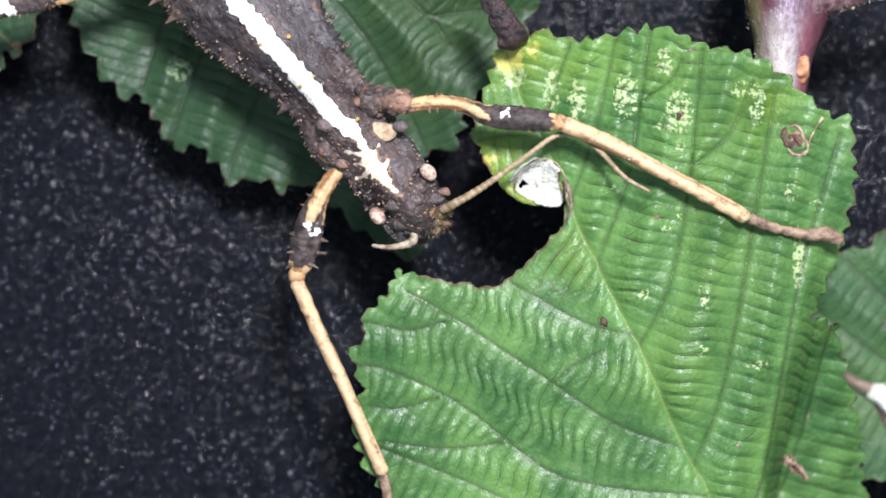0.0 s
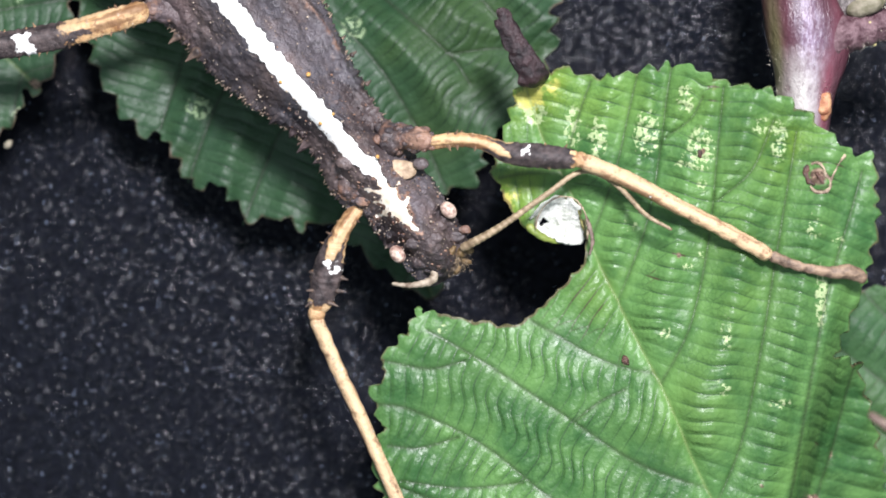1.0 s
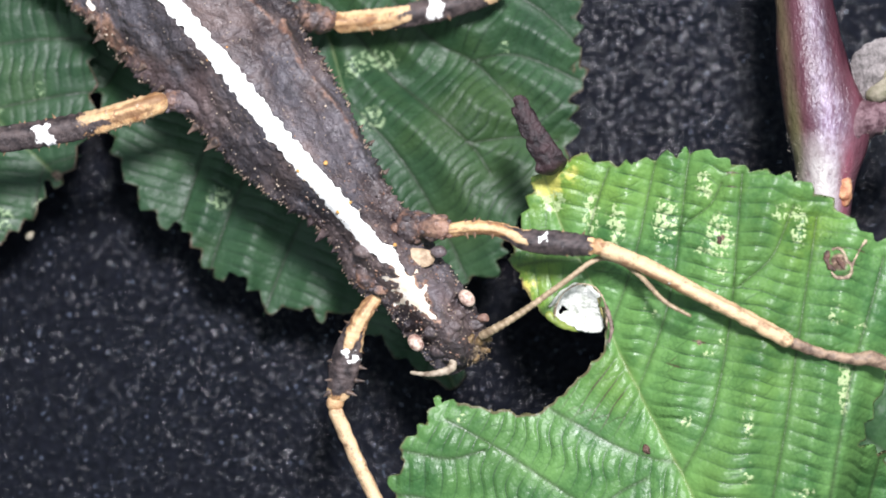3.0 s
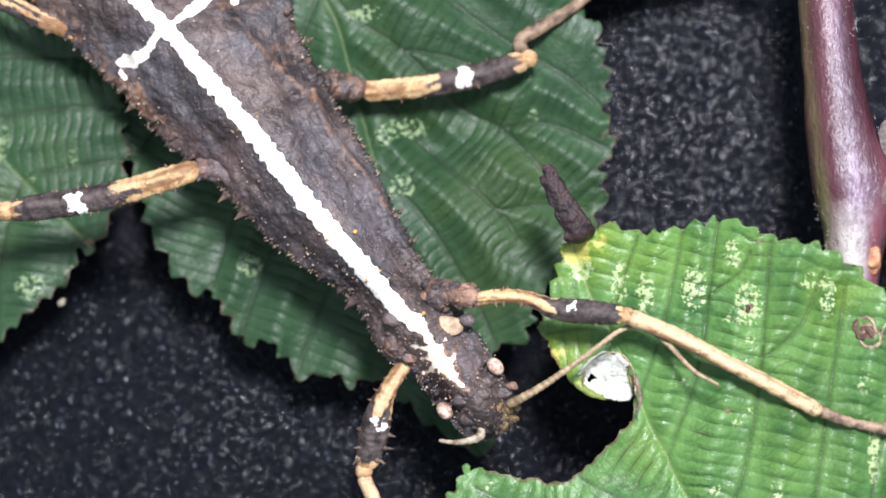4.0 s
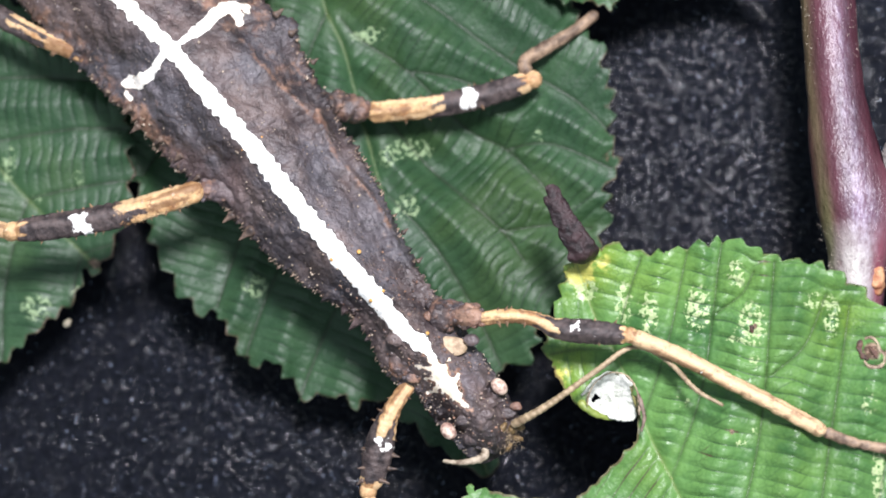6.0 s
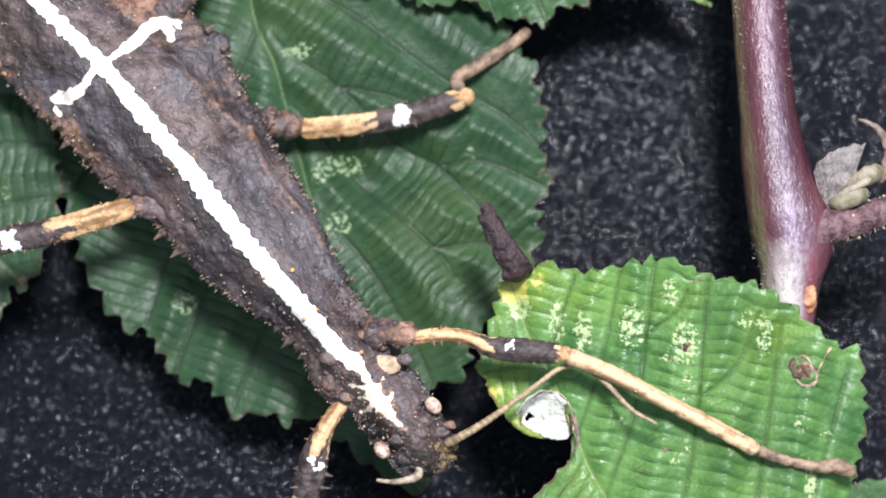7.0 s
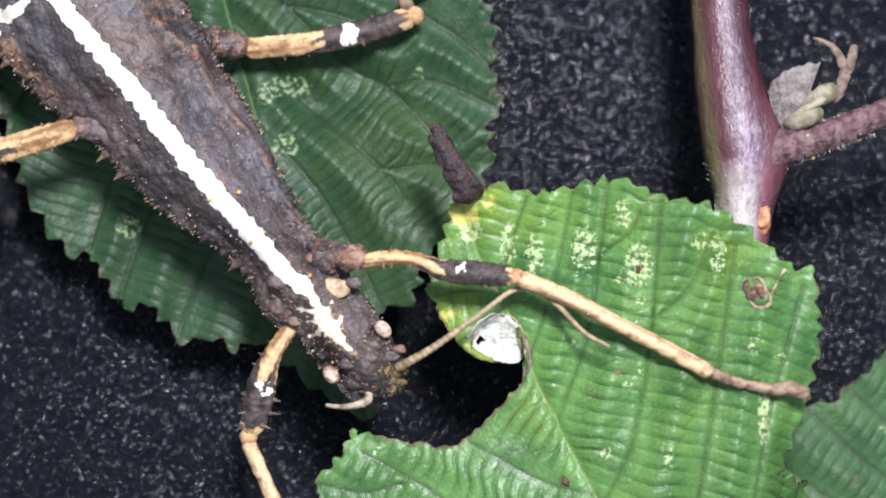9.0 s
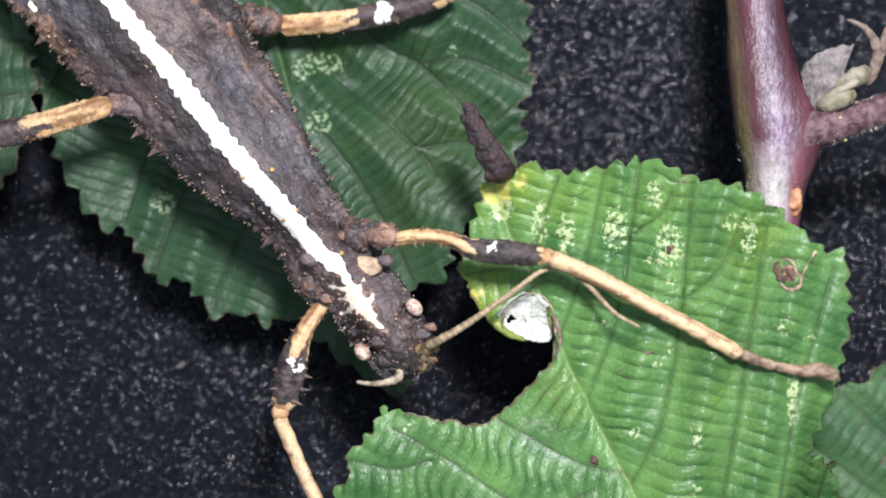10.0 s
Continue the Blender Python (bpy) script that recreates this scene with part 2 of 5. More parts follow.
def cuticle_material():
    """Dark, crusty skin of the insect with a chalk-white stripe and tan patches."""
    m, t, b = material("insect_cuticle", 0.5, 0.6)
    big, mid, fine = noise_of(t, 150, 4), noise_of(t, 620, 5, 0.7), noise_of(t, 2600, 3)
    col = blend(t, remap(t, big, 0.36, 0.64), (0.026, 0.0195, 0.022), (0.125, 0.092, 0.086))
    col = blend(t, remap(t, noise_of(t, 85, 4), 0.46, 0.62, 0, 0.7), col, (0.105, 0.098, 0.112))
    col = blend(t, remap(t, mid, 0.55, 0.75, 0, 0.4), col, (0.13, 0.085, 0.066))
    col = blend(t, remap(t, noise_of(t, 460, 5, 0.7), 0.34, 0.46, 0.35, 0), col, (0.024, 0.018, 0.019))
    col = blend(t, remap(t, noise_of(t, 1500, 4, 0.75), 0.57, 0.70, 0, 0.5), col, (0.23, 0.16, 0.125))
    col = blend(t, remap(t, noise_of(t, 60, 3, 0.5), 0.48, 0.34, 0, 0.55), col, (0.026, 0.020, 0.023))
    col = blend(t, remap(t, noise_of(t, 110, 2, 0.5), 0.58, 0.72, 0, 0.45), col, (0.135, 0.088, 0.086))
    # cobbled skin: small swellings, with the shade of the furrows painted between them
    swell = t.nodes.new("ShaderNodeTexVoronoi")
    swell.inputs["Scale"].default_value = 950
    warp = t.nodes.new("ShaderNodeMix")
    warp.data_type = "VECTOR"
    warp.inputs[0].default_value = 0.0012
    place = t.nodes.new("ShaderNodeTexCoord").outputs["Object"]
    drift = node(t, "ShaderNodeTexNoise", i_Scale=500.0)
    t.links.new(place, drift.inputs["Vector"])
    t.links.new(place, warp.inputs[4])
    t.links.new(drift.outputs["Color"], warp.inputs[5])
    t.links.new(warp.outputs[1], swell.inputs["Vector"])
    cob = swell.outputs["Distance"]
    col = blend(t, calc(t, "MULTIPLY", remap(t, cob, 0.42, 0.75), remap(t, noise_of(t, 240, 2), 0.45, 0.65, 0.0, 0.5)), col, (0.016, 0.012, 0.013))
    tan = remap(t, calc(t, "ADD", field(t, "tan"), calc(t, "MULTIPLY", calc(t, "SUBTRACT", mid, 0.5), 1.2)), 0.4, 0.75)
    col = blend(t, tan, col, blend(t, remap(t, noise_of(t, 500, 4), 0.35, 0.65), (0.15, 0.075, 0.050), (0.32, 0.190, 0.130)))
    chalk = remap(t, calc(t, "ADD", field(t, "chalk"), calc(t, "MULTIPLY", calc(t, "SUBTRACT", noise_of(t, 700, 4), 0.5), 0.95)), 0.0, 0.08)
    white = blend(t, remap(t, fine, 0.3, 0.7), (0.88, 0.855, 0.79), (0.93, 0.91, 0.87))
    white = blend(t, calc(t, "MULTIPLY", field(t, "tan"), 0.8, clamp=True), white, (0.80, 0.62, 0.42))
    col = blend(t, chalk, col, white)
    t.links.new(col, b.inputs["Base Color"])
    t.links.new(calc(t, "ADD", remap(t, mid, 0.3, 0.7, 0.30, 0.52), calc(t, "MULTIPLY", chalk, 0.35)), b.inputs["Roughness"])
    n0 = bump(t, None, calc(t, "MULTIPLY", remap(t, noise_of(t, 190, 3, 0.5), 0.3, 0.7), calc(t, "SUBTRACT", 1.0, calc(t, "MULTIPLY", chalk, 0.9))), 0.0008, 0.55)
    n0 = bump(t, None, calc(t, "MULTIPLY", remap(t, cob, 0.8, 0.1), calc(t, "SUBTRACT", 1.0, chalk)), 0.00016, 0.55, n0)
    n1 = bump(t, None, calc(t, "MULTIPLY", mid, calc(t, "SUBTRACT", 1.0, calc(t, "MULTIPLY", chalk, 0.7))), 0.00036, 0.9, n0)
    bump(t, b, calc(t, "MULTIPLY", fine, calc(t, "SUBTRACT", 1.0, calc(t, "MULTIPLY", chalk, 0.6))), 0.0002, 1.0, n1)
    return m


def leg_material():
    """Straw-coloured leg with sooty bands and white marks."""
    m, t, b = material("insect_leg", 0.5, 0.4)
    fine = noise_of(t, 1300, 4, 0.7)
    straw = blend(t, remap(t, noise_of(t, 420, 5, 0.7), 0.35, 0.65), (0.33, 0.17, 0.07), (0.64, 0.42, 0.21))
    straw = blend(t, calc(t, "MULTIPLY", field(t, "pale"), 0.8), straw, (0.63, 0.45, 0.27))
    straw = blend(t, remap(t, noise_of(t, 900, 5, 0.75, (1.0, 1.0, 0.4)), 0.50, 0.64, 0, 0.75), straw, (0.16, 0.075, 0.038))
    straw = blend(t, remap(t, fine, 0.56, 0.7, 0, 0.6), straw, (0.70, 0.52, 0.34))
    straw = blend(t, remap(t, field(t, "streak"), 0.62, 0.95, 0, 0.75), straw, (0.17, 0.085, 0.040))
    straw = blend(t, remap(t, field(t, "streak"), 0.40, 0.10, 0, 0.5), straw, (0.72, 0.53, 0.31))
    soot = remap(t, calc(t, "ADD", field(t, "soot"), calc(t, "MULTIPLY", calc(t, "SUBTRACT", fine, 0.5), 1.5)), 0.38, 0.62)
    dark = blend(t, remap(t, noise_of(t, 800, 3), 0.3, 0.7), (0.022, 0.017, 0.018), (0.10, 0.075, 0.070))
    col = blend(t, soot, straw, dark)
    chalk = remap(t, calc(t, "ADD", field(t, "chalk"), calc(t, "MULTIPLY", calc(t, "SUBTRACT", noise_of(t, 1300, 4, 0.7), 0.5), 2.4)), 0.42, 0.55)
    col = blend(t, chalk, col, (0.87, 0.85, 0.80))
    t.links.new(col, b.inputs["Base Color"])
    n1 = bump(t, None, noise_of(t, 900, 5, 0.7), 0.00035, 0.9)
    bump(t, b, fine, 0.00012, 0.7, n1)
    return m


def plain(name, a, c, scale, rough=0.5, depth=0.0002, stretch=None, spec=0.4):
    m, t, b = material(name, rough, spec)
    f = noise_of(t, scale, 5, 0.65, stretch)
    t.links.new(blend(t, remap(t, f, 0.3, 0.7), a, c), b.inputs["Base Color"])
    bump(t, b, f, depth, 0.8)
    return m


def cane_material():
    m, t, b = material("bramble_cane", 0.36, 0.5)
    f, g = noise_of(t, 260, 5, 0.65, (1, 0.12, 1)), noise_of(t, 1100, 4, 0.7, (1, 0.5, 1))
    col = blend(t, remap(t, f, 0.3, 0.7), (0.032, 0.010, 0.015), (0.095, 0.028, 0.040))
    col = blend(t, calc(t, "MULTIPLY", field(t, "green"), remap(t, f, 0.3, 0.6, 0.5, 1)), col, (0.15, 0.16, 0.06))
    # silvery highlight of the waxy bloom, painted into the bark colour
    painted_sheen = calc(t, "MULTIPLY", field(t, "painted_sheen"), remap(t, g, 0.34, 0.66, 0.4, 1), clamp=True)
    col = blend(t, painted_sheen, col, blend(t, remap(t, noise_of(t, 2600, 3, 0.7, (1, 0.3, 1)), 0.36, 0.68), (0.21, 0.14, 0.21), (0.54, 0.48, 0.60)))
    col = blend(t, calc(t, "MULTIPLY", field(t, "wood"), remap(t, g, 0.3, 0.55, 0.4, 1)), col, (0.52, 0.49, 0.46))
    col = blend(t, calc(t, "MULTIPLY", field(t, "red"), 0.9), col, (0.22, 0.025, 0.055))
    t.links.new(col, b.inputs["Base Color"])
    n1 = bump(t, None, g, 0.0003, 0.9)
    bump(t, b, f, 0.0004, 0.7, n1)
    return m


def fleck_material():
    m, t, b = material("pale_fleck", 0.25, 0.52, IOR=1.75)
    g = t.nodes.new("ShaderNodeNewGeometry")
    r = remap(t, g.outputs["Random Per Island"], 0.95, 1.0)
    t.links.new(blend(t, r, (0.004, 0.005, 0.007), (0.40, 0.48, 0.66)), b.inputs["Base Color"])
    return m


RIB_PALE = plain("pale_midrib", (0.17, 0.19, 0.04), (0.36, 0.31, 0.11), 500, 0.45, 0.0001)
RIB_DARK = plain("green_midrib", (0.05, 0.09, 0.03), (0.13, 0.15, 0.05), 500, 0.45, 0.0001)
VEIN_BRIGHT = plain("leaf_vein", (0.022, 0.060, 0.018), (0.045, 0.10, 0.03), 700, 0.5, 0.0001)
VEIN_DARK = plain("dark_leaf_vein", (0.012, 0.045, 0.018), (0.025, 0.07, 0.025), 700, 0.5, 0.0001)
CUTICLE, LEG = cuticle_material(), leg_material()
TUBERCLE = plain("tubercle", (0.06, 0.043, 0.035), (0.60, 0.49, 0.38), 420)
THORN = plain("thorn", (0.07, 0.045, 0.035), (0.30, 0.18, 0.10), 500)
DARK_THORN = plain("dark_thorn", (0.028, 0.02, 0.018), (0.17, 0.115, 0.085), 800)
FLANK_THORN = plain("flank_thorn", (0.045, 0.03, 0.028), (0.40, 0.29, 0.21), 900)
PLATE = plain("pale_plate", (0.26, 0.18, 0.11), (0.56, 0.43, 0.29), 1100, 0.5, 0.0004)
SHANK = plain("brown_shank", (0.05, 0.031, 0.024), (0.34, 0.235, 0.155), 700, 0.55, 0.0004)
BEAD = plain("orange_bead", (0.50, 0.22, 0.05), (0.70, 0.42, 0.14), 900)
ANTENNA = plain("antenna", (0.15, 0.105, 0.06), (0.42, 0.32, 0.20), 900)
MOUTH = plain("mouthpart", (0.04, 0.025, 0.018), (0.26, 0.17, 0.075), 800, 0.45, 0.0005)
MOUTH_HAIR = plain("mouth_hair", (0.09, 0.06, 0.035), (0.34, 0.25, 0.14), 700)
PALE_ANTENNA = plain("pale_antenna", (0.12, 0.085, 0.055), (0.42, 0.35, 0.26), 900, 0.6, 0.0003)
EYE = plain("insect_eye", (0.20, 0.10, 0.08), (0.72, 0.56, 0.45), 1500, 0.22, 0.00004)
CANE = cane_material()
CLOTH = plain("black_cloth", (0.0040, 0.0047, 0.0068), (0.0088, 0.0100, 0.0146), 900, 0.95, 0.0004, None, 0.05)
FLECK = fleck_material()
FELT = plain("white_leaf_felt", (0.42, 0.44, 0.37), (0.80, 0.80, 0.74), 1300, 0.9, 0.0007)
WITHERED = plain("withered_leaf", (0.005, 0.0035, 0.0045), (0.042, 0.021, 0.023), 620, 0.5, 0.0009)
RIM = plain("torn_rim", (0.10, 0.06, 0.045), (0.48, 0.38, 0.26), 900, 0.7, 0.0003)
BUD_GREY = plain("downy_bud", (0.11, 0.098, 0.092), (0.27, 0.24, 0.23), 1200, 0.8, 0.0004)
BUD_GREEN = plain("green_bud", (0.11, 0.105, 0.055), (0.29, 0.255, 0.19), 620, 0.7, 0.0004)
BUD_PINK = plain("pale_pink_bud", (0.18, 0.16, 0.11), (0.36, 0.32, 0.24), 700, 0.6, 0.0003)
GLAND = plain("yellow_gland", (0.35, 0.28, 0.10), (0.55, 0.48, 0.22), 900)
SHOOT = plain("red_brown_shoot", (0.06, 0.022, 0.030), (0.21, 0.130, 0.140), 900, 0.5, 0.0009)
STALK = plain("brown_stalk", (0.06, 0.038, 0.028), (0.22, 0.160, 0.125), 900, 0.6, 0.0003)
HAIR = plain("plant_hair", (0.45, 0.38, 0.30), (0.6, 0.55, 0.45), 300)
SCAB = plain("dark_scab", (0.02, 0.012, 0.010), (0.14, 0.07, 0.05), 900, 0.6, 0.0004)
LIP = plain("yellow_green_edge", (0.10, 0.16, 0.03), (0.24, 0.28, 0.06), 500, 0.45, 0.0002)
ORANGE = plain("orange_scar", (0.30, 0.09, 0.05), (0.58, 0.34, 0.18), 900, 0.5, 0.0003)

# ---- the table top ----
def build_cloth():
    reach = np.concatenate([[-4000, -2000, -1000, -500], np.linspace(-300, 300, 152), [500, 1000, 2000, 4000]])
    n = len(reach)
    x, y = np.meshgrid(reach, reach, indexing="ij")
    z = 0.15 * wobble(0.05 * x, 0.05 * y)
    ground = part("ground", np.stack([x, y, z], -1).reshape(-1, 3), grid_faces(n, n, False), CLOTH)
    tagged(ground, "black speckled cloth spread flat under the plant", "cloth", kind="structure")
    # flecks woven into the cloth: small tilted diamonds
    count = 150000
    c = np.stack([rng.uniform(-95, 80, count), rng.uniform(-48, 95, count), rng.uniform(0.02, 0.25, count)], 1)
    r = rng.uniform(0.05, 0.10, count)
    a = rng.uniform(0, 6.283, count)
    tilt = rng.normal(0, 0.13, (count, 2))
    ring = []
    for k in range(4):
        dx, dy = r * np.cos(a + k * 1.5708), r * np.sin(a + k * 1.5708) * 0.95
        ring.append(c + np.stack([dx, dy, tilt[:, 0] * dx + tilt[:, 1] * dy], 1))
    top = c + np.stack([0 * r, 0 * r, 0.08 * r], 1)
    v = np.stack([*ring, top], 1).reshape(-1, 3)
    i = np.arange(count)[:, None] * 5
    f = np.concatenate([i + np.array([[k, (k + 1) % 4, 4]]) for k in range(4)])
    flecks = part("cloth_flecks", v, f, FLECK, ground, smooth=False)
    tagged(flecks, "small pale flecks woven into the cloth", kind="stuff")


build_cloth()


# ---- leaves ----
def toothed(outline, pitch, depth, plain_spans, seed):
    """The margin: outline resampled finely with forward-leaning teeth, but for the eaten stretches."""
    r = np.random.default_rng(seed)
    p = np.asarray(outline + outline[:1], float)
    p = resample(p, step=0.22)[:-1]
    for _ in range(3):
        p = 0.25 * np.roll(p, 1, 0) + 0.5 * p + 0.25 * np.roll(p, -1, 0)
    area = 0.5 * np.sum(p[:, 0] * np.roll(p[:, 1], -1) - np.roll(p[:, 0], -1) * p[:, 1])
    tan = np.roll(p, -1, 0) - np.roll(p, 1, 0)
    tan /= np.linalg.norm(tan, axis=1, keepdims=True)
    out = np.stack([tan[:, 1], -tan[:, 0]], 1) * np.sign(area)
    s = np.arange(len(p)) * 0.22
    cuts = np.cumsum(r.uniform(0.6, 1.4, int(1.5 * s[-1] / pitch) + 8) * pitch)
    k = np.searchsorted(cuts, s)
    start = np.concatenate([[0], cuts])[k]
    u = (s - start) / (np.concatenate([[0], cuts])[k + 1] - start)
    big = r.uniform(0.55, 1.35, len(cuts) + 2)[k]
    h = np.where(u < 0.68, (u / 0.68) ** 0.8, ((1 - u) / 0.32) ** 0.9) - 0.45
    eaten = np.zeros(len(p))
    for cx, cy, rad in plain_spans:
        eaten = np.maximum(eaten, np.hypot(p[:, 0] - cx, p[:, 1] - cy) < rad)
    h = h * depth * big * (1 - eaten) + eaten * 0.22 * wobble(2.1 * p[:, 0], 2.1 * p[:, 1])
    return p + out * h[:, None], eaten


def inside(x, y, poly):
    res = np.zeros(x.shape, bool)
    a, b = poly, np.roll(poly, -1, 0)
    for (x0, y0), (x1, y1) in zip(a, b):
        if y0 != y1:
            hit = (y0 > y) != (y1 > y)
            hit[hit] = x[hit] < (x1 - x0) * (y[hit] - y0) / (y1 - y0) + x0
            res ^= hit
    return res


def nearest(x, y, pts):
    """Distance to the nearest of pts and its index, in pieces."""
    d, k = np.empty(len(x)), np.empty(len(x), int)
    for i in range(0, len(x), 20000):
        q = (x[i:i + 20000, None] - pts[:, 0]) ** 2 + (y[i:i + 20000, None] - pts[:, 1]) ** 2
        k[i:i + 20000] = q.argmin(1)
        d[i:i + 20000] = np.sqrt(q.min(1))
    return d, k


def side_veins(midrib, count, reach, lean, first=0.06):
    """Pairs of side veins that leave the midrib and curve towards the tip."""
    m = spline(midrib, count=200)
    veins = []
    for i in range(count):
        k = int((first + (0.93 - first) * i / (count - 1)) * 199)
        d = m[min(k + 5, 199)] - m[max(k - 5, 0)]
        d /= np.linalg.norm(d)
        for sgn in (1, -1):
            a = radians(lean) * sgn
            e = np.array([d[0] * math.cos(a) - d[1] * math.sin(a), d[0] * math.sin(a) + d[1] * math.cos(a)])
            far = reach * (1 - 0.55 * (i / count) ** 2)
            veins.append((sgn, [m[k], m[k] + e * far * 0.5, m[k] + e * far + d * far * 0.10]))
    return veins


def glow_at(x, y, blobs):
    v = np.zeros(len(x))
    for cx, cy, rx, ry, s in blobs:
        v += s * np.exp(-((x - cx) / rx) ** 2 - ((y - cy) / ry) ** 2)
    return v


def leaf(label, outline, midrib, veins, heights, mat, cell=0.3, pitch=2.3, depth=0.8, arch=0.8, eaten=(), age=(), mottle=(), scar=(), fold=None,
         thick=0.22, seed=1, sigma=14.0, rib_mat=None, vein_mat=None, flat=1.0, rung=1.35, quilt=0.04, tears=()):
    """A bramble leaflet: a toothed sheet that arches up between sunken veins, with cross ridges. heights: (x, y, z) that shape the sheet."""
    rib_mat, vein_mat = rib_mat or RIB_DARK, vein_mat or VEIN_DARK
    margin, gone = toothed(outline, pitch, depth, eaten, seed)
    lo, hi = margin.min(0) - cell, margin.max(0) + cell
    nx, ny = int((hi[0] - lo[0]) / cell) + 2, int((hi[1] - lo[1]) / cell) + 2
    gx, gy = np.meshgrid(lo[0] + cell * np.arange(nx), lo[1] + cell * np.arange(ny), indexing="ij")
    ok = inside(gx, gy, margin)
    q = grid_faces(nx, ny, False)
    q = q[ok.reshape(-1)[q].sum(1) >= 1]
    used = np.unique(q)
    index = np.full(nx * ny, -1)
    index[used] = np.arange(len(used))
    q = index[q]
    x, y, isin = gx.reshape(-1)[used].copy(), gy.reshape(-1)[used].copy(), ok.reshape(-1)[used]
    dm, km = nearest(x, y, margin)
    snap = (~isin) | (dm < 0.3 * cell)
    x[snap], y[snap] = margin[km[snap], 0], margin[km[snap], 1]
    dm[snap] = 0
    # which side of the midrib, and how far
    rib = spline(midrib, step=0.3)
    dr, kr = nearest(x, y, rib)
    tan = np.gradient(rib, axis=0)
    sgn = np.sign(tan[kr, 0] * (y - rib[kr, 1]) - tan[kr, 1] * (x - rib[kr, 0]))
    best = np.full((2, len(x)), 60.0)
    run, total = np.zeros(len(x)), np.zeros(len(x))
    lead = {}
    for s in (1, -1):
        e = np.sum([np.subtract(pts[-1], pts[0]) for k, pts in veins if k == s], axis=0)
        lead[s] = e / np.linalg.norm(e)
    for s, pts in veins:
        v = spline(pts, step=0.35)
        d, k = nearest(x, y, v)
        d = np.where(sgn == np.sign(s), d, 70.0)
        first = d < best[0]
        best[1] = np.where(first, best[0], np.minimum(best[1], d))
        best[0] = np.where(first, d, best[0])
        if abs(s) == 1:
            # distance along the side veins, blended smoothly from vein to vein
            go = np.gradient(v, axis=0)
            go /= np.linalg.norm(go, axis=1, keepdims=True)
            a = k * 0.35 + (x - v[k, 0]) * go[k, 0] + (y - v[k, 1]) * go[k, 1] + float(np.dot(v[0], lead[s]))
            near = np.where(sgn == s, 1 / (d * d + 1.5) ** 2, 1e-12)
            run, total = run + a * near, total + near
    run = run / total
    d1, d2 = best
    d2 = np.minimum(d2, 2.2 * d1 + 3)
    u = d1 / (d1 + d2 + 1e-6)
    # the sheet's own sweep
    hs = np.asarray(heights, float)
    w = np.exp(-((x[:, None] - hs[:, 0]) ** 2 + (y[:, None] - hs[:, 1]) ** 2) / sigma ** 2) + 1e-9
    z = (w * hs[:, 2]).sum(1) / w.sum(1)
    up = np.sin(np.pi * np.clip(u, 0, 0.5)) * (1 - np.exp(-(dr / 1.5) ** 2))
    swell = np.clip(np.minimum(d1, 4.0) / 3.0, 0.25, 1.2)
    z = z + np.where(sgn > 0, flat, 1.0) * arch * up * swell
    z = z + 0.35 * wobble(0.22 * x + seed, 0.22 * y) + 0.10 * wobble(0.9 * x, 0.9 * y + seed) + 0.25 * np.exp(-(dm / 0.8) ** 2) * wobble(1.4 * x, 1.4 * y)
    z = z - 0.30 * np.exp(-(dr / 0.5) ** 2) - np.where(sgn > 0, 0.06 + 0.16 * flat, 0.22) * np.exp(-(d1 / 0.35) ** 2)
    phase = run / rung + 0.3 * wobble(0.12 * x + seed, 0.12 * y) + 0.06 * wobble(0.8 * x, 0.8 * y + seed)
    lift = np.clip(2.6 * u, 0, 1) * (1 - np.exp(-(dr / 0.8) ** 2)) * (1 - 0.7 * np.exp(-(dm / 0.7) ** 2))
    z = z + quilt * lift * np.abs(np.sin(np.pi * phase)) ** 0.7 * (1 + 0.5 * wobble(0.4 * x, 0.4 * y + 2 * seed))
    along_rib = kr * 0.3 + ((x - rib[kr, 0]) * tan[kr, 0] + (y - rib[kr, 1]) * tan[kr, 1]) / 0.3
    if fold:
        z = z + fold(x, y)
    fields = {"vein": np.exp(-(d1 / 0.26) ** 2), "rib": np.exp(-(dr / 0.21) ** 2), "margin": np.exp(-(dm / 0.45) ** 2) * (0.75 + 0.25 * gone[km]),
              "age": glow_at(x, y, age), "mottle": glow_at(x, y, mottle), "scar": glow_at(x, y, scar), "phase": phase, "across": along_rib, "core": np.exp(-(dr / 2.2) ** 2), "lift": lift}
    ob = part("bramble_leaf", np.stack([x, y, z], 1), q, mat, fields=fields)
    ob.modifiers.new("thickness", "SOLIDIFY").thickness = thick * MM
    ob.modifiers["thickness"].offset = -1
    pts = np.stack([x, y], 1)

    def on_sheet(path, lift):
        q = spline(path, step=0.4)
        d, k = nearest(q[:, 0], q[:, 1], pts)
        q = np.column_stack([q, z[k] + lift])[d < 0.6]
        return q

    q = on_sheet(midrib, 0.02)
    tube_v, tube_f, _ = tube(q, [0.28, 0.23, 0.19, 0.15, 0.10], 8, 0.8, 0.6, 0.1, 0.8)
    part("midrib", tube_v, tube_f, rib_mat, ob, "pale midrib")
    for _, path in veins:
        q = on_sheet(path, 0.0)
        if len(q) > 3:
            tube_v, tube_f, _ = tube(q, [0.17, 0.12, 0.07], 6, 0.8, 0.6)
            part("side_vein", tube_v, tube_f, vein_mat, ob)
    for name, path, radii, tear_mat in tears:
        q = on_sheet(path, thick + 0.04)
        tube_v, tube_f, _ = tube(q, radii, 8, 0.1, 0.6, 0.45, 3.5)
        part(name, tube_v, tube_f, tear_mat, ob)
    return tagged(ob, label, "leaf", "bramble leaves")


